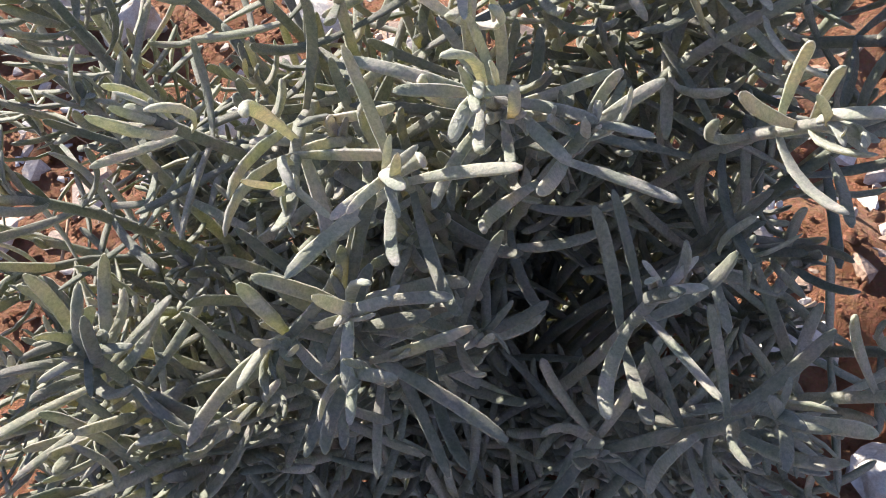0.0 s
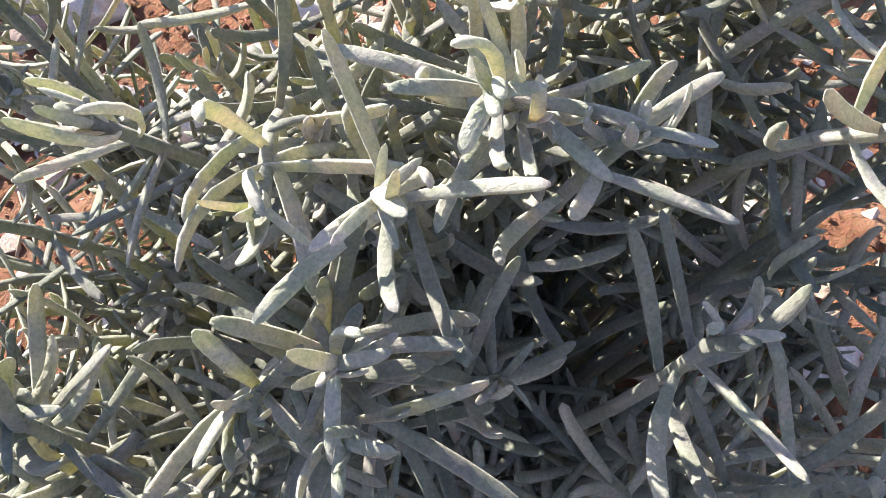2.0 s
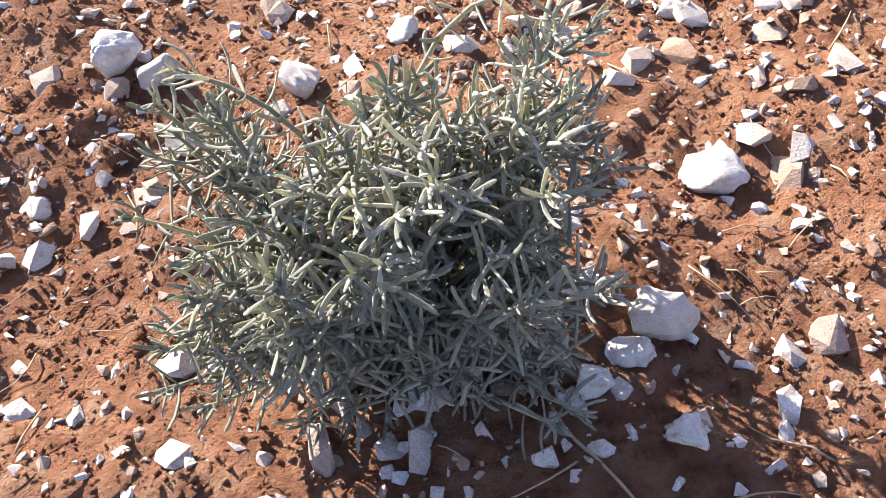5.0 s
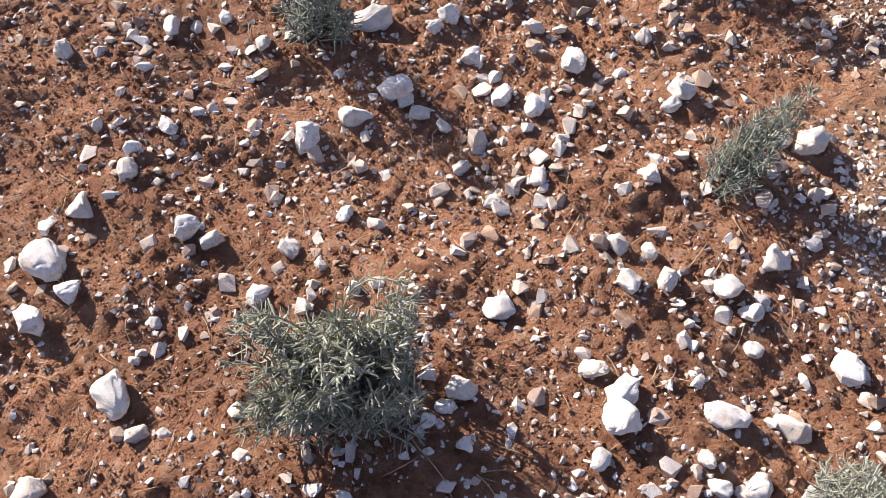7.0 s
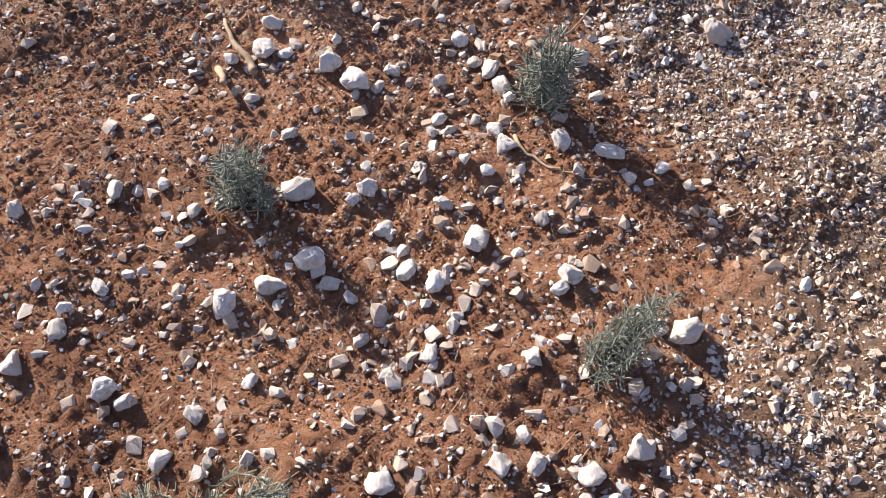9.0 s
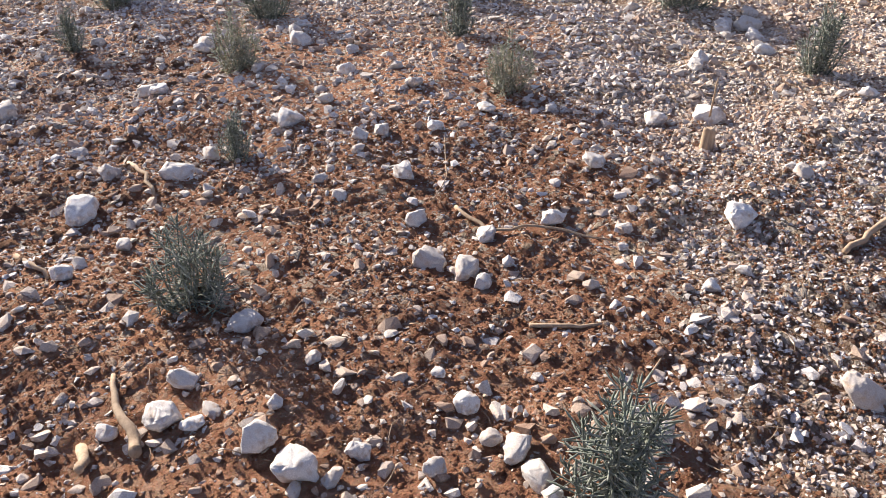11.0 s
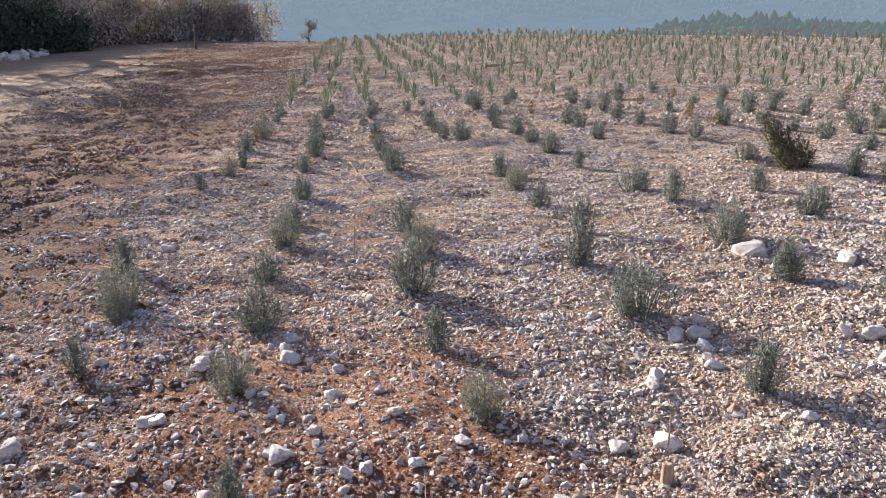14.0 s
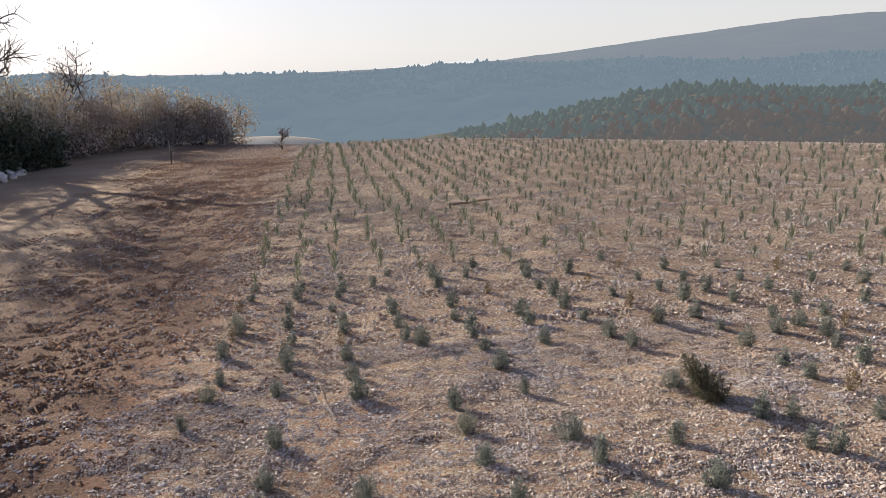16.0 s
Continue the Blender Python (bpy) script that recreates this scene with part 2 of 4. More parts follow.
def distance_material(name, low, high, haze_glow, amount, scale=0.05):
    """Wooded slopes far beyond the field; their haze is added as emission."""
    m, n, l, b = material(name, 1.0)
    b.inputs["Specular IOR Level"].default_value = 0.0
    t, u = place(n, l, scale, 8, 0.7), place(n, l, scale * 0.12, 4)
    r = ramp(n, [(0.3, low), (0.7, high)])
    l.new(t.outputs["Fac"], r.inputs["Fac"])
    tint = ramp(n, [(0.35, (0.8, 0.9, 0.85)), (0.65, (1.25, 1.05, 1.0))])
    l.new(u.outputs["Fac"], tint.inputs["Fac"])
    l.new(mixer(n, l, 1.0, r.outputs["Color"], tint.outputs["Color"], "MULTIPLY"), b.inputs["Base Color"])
    b.inputs["Emission Color"].default_value = (*haze_glow, 1)
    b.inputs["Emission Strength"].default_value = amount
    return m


SOIL = soil_material()
STONE = stone_material("limestone", False)
GRAVEL = stone_material("gravel", True)
# lighter copy for the topmost leaves, darker for the rest: light put into colour
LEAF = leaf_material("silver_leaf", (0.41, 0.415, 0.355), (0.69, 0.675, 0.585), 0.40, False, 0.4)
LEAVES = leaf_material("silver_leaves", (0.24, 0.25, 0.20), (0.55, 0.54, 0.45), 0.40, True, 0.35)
FIELD_LEAVES = leaf_material("field_leaves", (0.135, 0.155, 0.12), (0.33, 0.345, 0.285), 0.15, True)
DRY_LEAVES = leaf_material("dry_leaves", (0.22, 0.15, 0.07), (0.36, 0.26, 0.13), 0.2, True)
OLIVE_LEAVES = leaf_material("olive_leaves", (0.10, 0.10, 0.055), (0.25, 0.21, 0.12), 0.2, True)
# hedge leaf tones are lifted and greyed to stand in for haze
BUSH_LEAVES = leaf_material("bush_leaves", (0.36, 0.33, 0.33), (0.54, 0.50, 0.50), 0.18, True)
RUSSET_LEAVES = leaf_material("russet_leaves", (0.42, 0.34, 0.32), (0.60, 0.50, 0.47), 0.18, True)
EVERGREEN = leaf_material("evergreen_leaves", (0.05, 0.065, 0.045), (0.12, 0.15, 0.10), 0.2, True)
STEM = wood_material("stem", (0.16, 0.11, 0.07), (0.34, 0.26, 0.18))
TWIG = wood_material("twig", (0.24, 0.16, 0.10), (0.48, 0.36, 0.25))
BARK = wood_material("bark", (0.07, 0.06, 0.05), (0.18, 0.15, 0.12))

# ---- ground ----


def smooth(a, b, x):
    k = np.clip((np.asarray(x, float) - a) / (b - a), 0, 1)
    return k * k * (3 - 2 * k)


def broad(x, y):
    """The lie of the land, without relief."""
    x, y = np.asarray(x, float), np.asarray(y, float)
    z = np.where(x > 3, 0.174 + 0.004 * (x - 3), np.where(x < -4, -0.232 + 0.02 * (x + 4), 0.058 * x))
    z = np.clip(z, -0.7, 0.8) - 0.0097 * np.clip(y, -40, 60) + 0.14 * smooth(12, 31, y)
    e = np.maximum(0, y + 0.67 * np.clip(x, -40, 60) - 31.5)
    return np.maximum(z - 0.03 * e - 0.006 * e * e, -45)


WAVES = [(random.uniform(-1, 1), random.uniform(-1, 1), random.uniform(0, 6.3)) for _ in range(14)]


def relief(x, y):
    z = 0 * x
    for i, (a, b, c) in enumerate(WAVES):
        f = (3.0, 7.0, 16.0, 38.0)[i % 4]
        z = z + (0.006, 0.006, 0.0045, 0.003)[i % 4] * np.sin(f * (a * x + b * y) + c + 1.3 * np.sin(0.6 * f * (b * x - a * y)))
    return z


CRUMBS = [(random.uniform(0, 6.283), random.uniform(0, 6.3), random.uniform(0, 6.3)) for _ in range(18)]


def crumbs(x, y):
    """Small lumps of the soil surface."""
    z = 0 * x
    for i, (a, c, d) in enumerate(CRUMBS):
        f = (75.0, 140.0, 240.0)[i % 3] * (0.8 + 0.05 * i / 2)
        u, w = x * math.cos(a) + y * math.sin(a), y * math.cos(a) - x * math.sin(a)
        z = z + (0.0022, 0.0014, 0.0009)[i % 3] * np.sin(f * u + c + 1.6 * np.sin(0.45 * f * w + d))
    near = 1 - smooth(0.7, 1.5, np.maximum(np.abs(x - 0.4) / 1.2, np.abs(y - 1.1) / 1.5))
    return (np.abs(z) - 0.002) * 0.85 * near


def land(x, y):
    x, y = np.asarray(x, float), np.asarray(y, float)
    worked = 1 - smooth(-2.6, -1.2, x + 0.09 * (np.asarray(y, float) - 6))
    lumps = 0.022 * np.sin(9 * x + 3 * np.sin(5 * y)) * np.sin(8 * y + 2 * np.sin(6 * x)) + 0.02 * np.sin(3.1 * x + 2 * y) * np.sin(2.3 * y - x)
    return broad(x, y) + crumbs(x, y) + worked * lumps * (1 - smooth(15, 34, y)) + relief(np.asarray(x, float), np.asarray(y, float)) * (1 - smooth(12, 40, np.hypot(x, y)))


def row_x(i, y):
    """Where plant row i runs at y."""
    return -1.22 + 0.61 * i - (0.09 + 0.007 * np.minimum(i, 9)) * (y - 7.3)


def paleness(x, y):
    """How much broken limestone lies on the soil: less along the worked rows and on the bare ground beside them."""
    u = x + 0.1 * (y - 1) + 0.06 * np.sin(5 * y) + 0.05 * np.sin(3 * x + 9 * y)
    p = 0.30 + 0.62 * smooth(0.75, 1.15, u) + 0.25 * smooth(-0.15, -0.5, u) * smooth(1.2, 2.0, y)
    p = np.maximum(p, (0.68 + 0.2 * smooth(3, 9, y)) * smooth(2.4, 3.6, y))
    p = p + 0.12 * np.sin(2.1 * x + 0.7 * y) * np.sin(1.3 * y - 0.8 * x)
    return np.clip(p * (1 - 0.64 * (1 - smooth(-2.1, -1.2, x + 0.09 * (y - 6) + 0.25 * np.sin(1.1 * y)))), 0.03, 1)


def steps(lo, hi, fine, outer, grow):
    a = list(np.arange(lo, hi, fine))
    s, up = fine, a[-1]
    while up < outer:
        s *= grow
        up += s
        a.append(up)
    s, down = fine, lo
    while down > -min(outer, 900):
        s *= grow
        down -= s
        a.insert(0, down)
    return np.array(a)


def mesh_of(name, verts, faces, mats, flat=True):
    me = bpy.data.meshes.new(name)
    me.from_pydata(verts.tolist() if hasattr(verts, "tolist") else verts, [], faces.tolist() if hasattr(faces, "tolist") else faces)
    for m in mats if isinstance(mats, (list, tuple)) else [mats]:
        me.materials.append(m)
    if not flat:
        me.polygons.foreach_set("use_smooth", [True] * len(me.polygons))
    me.update()
    return me


def build_ground():
    xs, ys = steps(-0.75, 1.5, 0.0105, 3500, 1.07), steps(-0.4, 2.4, 0.0105, 3500, 1.06)
    X, Y = np.meshgrid(xs, ys)
    Z = land(X, Y)
    v = np.stack([X, Y, Z], -1).reshape(-1, 3)
    w, h = len(xs), len(ys)
    q = (np.arange(h - 1)[:, None] * w + np.arange(w - 1)[None]).ravel()
    me = mesh_of("ground", v, np.stack([q, q + 1, q + w + 1, q + w], 1), SOIL, False)
    pale = paleness(X, Y).ravel() * 0.85
    a = me.attributes.new("pale", "FLOAT", "POINT")
    a.data.foreach_set("value", pale)
    a = me.attributes.new("turned", "FLOAT", "POINT")
    a.data.foreach_set("value", (1 - smooth(-2.1, -1.2, X + 0.09 * (Y - 6) + 0.25 * np.sin(1.1 * Y))).ravel())
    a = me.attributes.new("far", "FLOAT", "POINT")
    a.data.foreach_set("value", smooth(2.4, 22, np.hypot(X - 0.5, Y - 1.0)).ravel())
    a = me.attributes.new("chips", "FLOAT", "POINT")
    a.data.foreach_set("value", smooth(0.75, 1.7, np.hypot(X - 0.3, Y - 0.35)).ravel())
    # the worn earth track beside the hedge
    mid = -8.7 - 0.22 * (Y - 17)
    half = 2.3 + 0.03 * Y
    t = (1 - smooth(0.6, 1.3, np.abs(X - mid) / half)) * (0.75 + 0.25 * np.sin(1.3 * Y + X)) * smooth(8, 15, Y)
    a = me.attributes.new("track", "FLOAT", "POINT")
    a.data.foreach_set("value", np.clip(t, 0, 1).ravel())
    return tagged(new("ground", me), "red stony soil sheet with pale limestone chips and a worn track", "ground", kind="structure")


build_ground()

# ---- distance ----


def hill(name, label, mat, near, far, x0, x1, top, seed, foot=-46.0, uneven=1.0):
    """A wooded slope that climbs from near to far; top(x) is its skyline."""
    rng = np.random.default_rng(seed)
    xs, ks = np.linspace(x0, x1, 150), np.linspace(0, 1, 40)
    X, K = np.meshgrid(xs, ks)
    Y = near + (far - near) * K
    T = top(X)
    Z = foot + (T - foot) * np.sin(K * np.pi / 2) ** 1.1
    rough = rng.normal(0, 1, Z.shape) * min(1.2, (far - near) * 0.004) * uneven
    Z = Z + rough
    back = np.stack([xs, 0 * xs + far * 1.15, 0 * xs + foot], -1)
    v = np.concatenate([np.stack([X, Y, Z], -1).reshape(-1, 3), back])
    w, h = len(xs), len(ks) + 1
    q = (np.arange(h - 1)[:, None] * w + np.arange(w - 1)[None]).ravel()
    return tagged(new(name, mesh_of(name, v, np.stack([q, q + 1, q + w + 1, q + w], 1), mat, False)), label, "hill", kind="structure")


# bluish or whitish emission on each slope stands in for the haze before it
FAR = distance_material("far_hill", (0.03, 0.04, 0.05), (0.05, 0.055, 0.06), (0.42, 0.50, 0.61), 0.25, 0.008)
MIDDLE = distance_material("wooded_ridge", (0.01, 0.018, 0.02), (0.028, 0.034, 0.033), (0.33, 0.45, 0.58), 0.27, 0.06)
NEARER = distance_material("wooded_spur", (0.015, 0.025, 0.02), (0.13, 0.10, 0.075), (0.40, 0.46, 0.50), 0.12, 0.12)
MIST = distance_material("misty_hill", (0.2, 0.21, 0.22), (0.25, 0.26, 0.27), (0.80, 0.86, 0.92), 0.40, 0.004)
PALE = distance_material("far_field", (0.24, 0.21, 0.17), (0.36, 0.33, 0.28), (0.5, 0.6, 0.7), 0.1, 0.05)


def ridge_top(x):
    return 2.2 + 2.0 * np.sin(x / 60) + 1.2 * np.sin(x / 23) + 3 * smooth(60, 500, x)


def spur_top(x):
    return -16.6 + 10.4 * smooth(12, 66, x) + 1.0 * np.sin(x / 11)


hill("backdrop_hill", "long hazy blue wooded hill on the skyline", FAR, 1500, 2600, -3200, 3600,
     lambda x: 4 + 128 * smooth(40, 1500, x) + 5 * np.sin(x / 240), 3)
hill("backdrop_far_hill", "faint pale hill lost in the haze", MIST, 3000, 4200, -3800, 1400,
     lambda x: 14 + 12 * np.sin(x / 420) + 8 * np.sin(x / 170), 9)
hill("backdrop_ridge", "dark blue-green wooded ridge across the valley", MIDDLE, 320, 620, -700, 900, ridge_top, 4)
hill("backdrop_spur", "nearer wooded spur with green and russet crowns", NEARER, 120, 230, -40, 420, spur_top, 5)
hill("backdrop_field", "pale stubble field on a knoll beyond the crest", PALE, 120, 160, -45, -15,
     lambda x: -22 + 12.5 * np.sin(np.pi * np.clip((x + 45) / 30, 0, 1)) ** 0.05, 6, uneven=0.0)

# ---- stones and gravel ----


def ball(level):
    bm = bmesh.new()
    bmesh.ops.create_icosphere(bm, subdivisions=level, radius=1)
    v = np.array([p.co[:] for p in bm.verts])
    f = np.array([[p.index for p in q.verts] for q in bm.faces])
    bm.free()
    return v, f


def hull(rng, corners, flat):
    """A small broken stone: the hull of a few points on a flattened ball."""
    bm = bmesh.new()
    side = rng.uniform(0.6, 0.9)
    for _ in range(corners):
        d = rng.normal(0, 1, 3)
        d /= (np.abs(d) ** 3).sum() ** (1 / 3)
        bm.verts.new(d * np.array([1, side, flat]) * rng.uniform(0.86, 1.05))
    bmesh.ops.convex_hull(bm, input=bm.verts[:])
    bmesh.ops.delete(bm, geom=[v for v in bm.verts if not v.link_faces], context="VERTS")
    bmesh.ops.triangulate(bm, faces=bm.faces[:])
    bm.verts.index_update()
    v = np.array([p.co[:] for p in bm.verts])
    f = np.array([[p.index for p in q.verts] for q in bm.faces])
    bm.free()
    return v / np.abs(v).max(), f


def broken(rng, corners=13):
    """A broken lump of limestone with dulled edges."""
    bm = bmesh.new()
    for _ in range(corners):
        d = rng.normal(0, 1, 3)
        d /= (np.abs(d) ** 3.5).sum() ** (1 / 3.5)
        bm.verts.new(d * np.array([1, 0.78, 0.62]) * rng.uniform(0.84, 1.05))
    bmesh.ops.convex_hull(bm, input=bm.verts[:])
    bmesh.ops.delete(bm, geom=[v for v in bm.verts if not v.link_faces], context="VERTS")
    bmesh.ops.dissolve_limit(bm, angle_limit=radians(14), verts=bm.verts[:], edges=bm.edges[:])
    bmesh.ops.bevel(bm, geom=bm.edges[:], offset=0.09, segments=1, affect="EDGES", clamp_overlap=True)
    bmesh.ops.triangulate(bm, faces=bm.faces[:])
    bmesh.ops.subdivide_edges(bm, edges=bm.edges[:], cuts=2, use_grid_fill=True)
    for p in bm.verts:
        q = p.co * 2.6 + Vector(rng.uniform(-9, 9, 3) * 0)
        p.co += p.co.normalized() * (0.085 * noise.fractal(q, 0.8, 2.1, 5) + 0.035 * noise.noise(p.co * 9) + 0.02 * noise.noise(p.co * 21))
    bmesh.ops.triangulate(bm, faces=bm.faces[:])
    v = np.array([p.co[:] for p in bm.verts])
    bm.verts.index_update()
    f = np.array([[p.index for p in q.verts] for q in bm.faces])
    bm.free()
    return v / np.abs(v[:, :2]).max(), f


def turns(rng, n, tilt=0.5):
    """Random turns about z with some tilt, as n 3 x 3 matrices."""
    a, b, c = rng.uniform(0, 6.283, n), rng.normal(0, tilt, n), rng.normal(0, tilt, n)
    ca, sa, cb, sb, cc, sc = np.cos(a), np.sin(a), np.cos(b), np.sin(b), np.cos(c), np.sin(c)
    o = np.zeros((n, 3, 3))
    z = np.zeros_like(o)
    z[:, 0, 0], z[:, 0, 1], z[:, 1, 0], z[:, 1, 1], z[:, 2, 2] = ca, -sa, sa, ca, 1
    x = np.zeros_like(o)
    x[:, 0, 0], x[:, 1, 1], x[:, 1, 2], x[:, 2, 1], x[:, 2, 2] = 1, cb, -sb, sb, cb
    y = np.zeros_like(o)
    y[:, 1, 1], y[:, 0, 0], y[:, 0, 2], y[:, 2, 0], y[:, 2, 2] = 1, cc, sc, -sc, cc
    return z @ x @ y


def big_mesh(name, verts, faces, mat, flat=True):
    """A mesh from arrays of triangles."""
    me = bpy.data.meshes.new(name)
    me.vertices.add(len(verts))
    me.vertices.foreach_set("co", verts.astype(np.float32).ravel())
    me.loops.add(faces.size)
    me.loops.foreach_set("vertex_index", faces.astype(np.int32).ravel())
    me.polygons.add(len(faces))
    me.polygons.foreach_set("loop_start", np.arange(0, faces.size, faces.shape[1], dtype=np.int32))
    me.materials.append(mat)
    me.update(calc_edges=True)
    me.polygons.foreach_set("use_smooth", np.full(len(faces), not flat))
    return me


def scatter(shapes, pos, size, rng, tilt):
    """Copies of the shapes at the places, as arrays of points and triangles."""
    V, F, k = [], [], 0
    pick = rng.integers(0, len(shapes), len(pos))
    for s, (v, f) in enumerate(shapes):
        at = np.nonzero(pick == s)[0]
        if not len(at):
            continue
        w = np.einsum("nij,vj->nvi", turns(rng, len(at), tilt), v) * size[at][:, None, None] + pos[at][:, None]
        V.append(w.reshape(-1, 3))
        F.append((f[None] + (np.arange(len(at)) * len(v))[:, None, None] + k).reshape(-1, 3))
        k += len(at) * len(v)
    return np.concatenate(V), np.concatenate(F)


def heaped(x, y):
    """Stones lie in drifts with barer soil between."""
    a = np.sin(11 * x + 2.2 * np.sin(7 * y)) * np.sin(13 * y + 1.7 * np.sin(9 * x + 1))
    c = np.sin(29 * x + 3 * np.sin(17 * y)) * np.sin(31 * y + 2 * np.sin(23 * x))
    e = np.sin(1.9 * x + 1.3 * np.sin(0.9 * y)) * np.sin(1.2 * y + 1.1 * np.sin(1.6 * x))
    return np.clip(0.62 + 0.5 * a + 0.36 * c + 0.28 * e, 0.08, 1) * (1 - 0.7 * smooth(0.62, 0.95, np.abs(x - 0.6) / (y + 3.5)))


def gravel(label, x0, x1, y0, y1, number, low, high, power, seed, shapes, skip=None, tilt=0.28, fine=0.0, least=0.0):
    rng = np.random.default_rng(seed)
    n = int(number)
    x, y = rng.uniform(x0, x1, n), rng.uniform(y0, y1, n)
    open_field = 0.2 + 0.4 * smooth(2.0, 3.0, y)
    keep = rng.uniform(0, 1, n) < (0.16 + 0.84 * paleness(x, y)) * (open_field + (1 - open_field) * heaped(x, y))
    keep &= paleness(x, y) >= least
    if skip:
        keep &= ~((x > skip[0]) & (x < skip[1]) & (y > skip[2]) & (y < skip[3]))
    x, y = x[keep], y[keep]
    size = low + (high - low) * rng.uniform(0, 1, len(x)) ** power
    size = size * (1 - fine * smooth(0.55, 0.95, paleness(x, y)))
    pos = np.stack([x, y, land(x, y) + size * 0.02], 1)
    v, f = scatter(shapes, pos, size, rng, tilt)
    return tagged(new("gravel", big_mesh("gravel", v, f, GRAVEL)), label, "gravel", kind="stuff")


srng = np.random.default_rng(5)
CHIPS = [hull(srng, 9, srng.uniform(0.35, 0.6)) for i in range(60)]
PEBBLES = [hull(srng, 14, srng.uniform(0.35, 0.6)) for i in range(60)]


def ridged(rng):
    """A half-sunk pebble of the farther litter: an uneven foot and a short ridge."""
    a = np.array([0.0, 1.57, 3.14, 4.71]) + rng.normal(0, 0.25, 4)
    foot = np.stack([np.cos(a), np.sin(a) * rng.uniform(0.6, 0.95), 0 * a - 0.3], 1)
    top = np.array([[rng.uniform(0.3, 0.6), rng.normal(0, 0.2), rng.uniform(0.25, 0.5)], [rng.uniform(-0.6, -0.3), rng.normal(0, 0.2), rng.uniform(0.25, 0.5)]])
    return np.concatenate([foot, top]), np.array([(0, 1, 4), (1, 5, 4), (1, 2, 5), (2, 3, 5), (3, 4, 5), (3, 0, 4)])


def shard(rng):
    """A half-sunk chip far off: four sides and a blunt tip."""
    a = np.array([0.0, 1.57, 3.14, 4.71]) + rng.normal(0, 0.3, 4)
    foot = np.stack([np.cos(a), np.sin(a) * rng.uniform(0.6, 0.95), 0 * a - 0.3], 1)
    tip = np.array([[rng.normal(0, 0.25), rng.normal(0, 0.25), rng.uniform(0.4, 0.75)]])
    return np.concatenate([foot, tip]), np.array([(0, 1, 4), (1, 2, 4), (2, 3, 4), (3, 0, 4)])


wrng = np.random.default_rng(6)
RIDGED, SHARDS = [ridged(wrng) for i in range(50)], [shard(wrng) for i in range(50)]
gravel("fine pale limestone gravel lying on red soil", -1.1, 2.1, -0.5, 2.6, 105000, 0.0020, 0.0085, 2.2, 11, CHIPS, None, 0.25, 0.12)
gravel("broken limestone gravel among young plants", -1.1, 2.1, -0.5, 2.6, 14500, 0.006, 0.0215, 2.4, 12, PEBBLES, None, 0.3, 0.35)
gravel("thick pale gravel beside the planted strip", 0.6, 2.3, -0.5, 2.8, 75000, 0.0035, 0.0095, 1.6, 20, RIDGED, None, 0.3, 0.0, 0.62)
gravel("limestone gravel between plant rows", -3.2, 5.0, -0.5, 7.0, 75000, 0.007, 0.024, 2.2, 13, CHIPS, (-1.1, 2.1, -0.6, 2.6), 0.35)
gravel("close-lying small limestone gravel between young plants", -2.2, 4.2, 2.2, 8.0, 330000, 0.0055, 0.015, 1.7, 18, RIDGED, None, 0.3)
gravel("pale stone litter over open field", -6, 14, 1, 18, 340000, 0.010, 0.034, 2.2, 14, SHARDS, (-2.2, 4.2, -0.6, 7.6), 0.3)
gravel("pale stone litter far across the field", -7, 30, 10, 37, 130000, 0.018, 0.052, 2.2, 15, SHARDS, (-6, 14, 1, 18), 0.3)


def clods(label, x0, x1, y0, y1, number, low, high, power, seed, pale, where, turned=0.0):
    """Crumbs and clods of the soil itself."""
    rng = np.random.default_rng(seed)
    x, y = rng.uniform(x0, x1, number), rng.uniform(y0, y1, number)
    keep = where(x, y)
    x, y = x[keep], y[keep]
    size = low + (high - low) * rng.uniform(0, 1, len(x)) ** power
    v, f = scatter(RIDGED, np.stack([x, y, land(x, y)], 1), size, rng, 0.3)
    me = big_mesh("soil_clods", v, f, SOIL, False)
    me.attributes.new("pale", "FLOAT", "POINT").data.foreach_set("value", np.full(len(v), pale))
    me.attributes.new("turned", "FLOAT", "POINT").data.foreach_set("value", np.full(len(v), turned))
    tagged(new("soil_clods", me), label, "soil", kind="stuff")


clods("crumbly red soil lying in small clods", -0.9, 1.3, 0.9, 2.5, 60000, 0.0018, 0.0075, 2.4, 16, 0.24, lambda x, y: np.sin(8 * x + 2 * np.sin(6 * y)) * np.sin(7 * y + 1) > -0.7)
clods("fine red soil crumbs round the bush", -0.55, 0.95, -0.2, 0.95, 50000, 0.0012, 0.0050, 2.4, 19, 0.26, lambda x, y: np.sin(9 * x + 2 * np.sin(7 * y)) * np.sin(8 * y + 1) > -0.75)
clods("rough dark clods of turned red soil", -10, -0.3, 1.5, 30, 210000, 0.007, 0.034, 2.2, 17, 0.27, lambda x, y: (x + 0.09 * (y - 6) < -1.25 + 0.4 * np.sin(y) + 0.9 * np.sin(37 * x + 53 * y)) & (x > -5.8 - 0.18 * (y - 14) + 0.6 * np.sin(1.9 * y) + 0.8 * np.sin(57 * x + 41 * y)), 0.7)

ROCKS = []
for i in range(14):
    v, f = broken(srng, 15 + i % 8)
    ROCKS.append(mesh_of("stone", v, f, STONE, False))

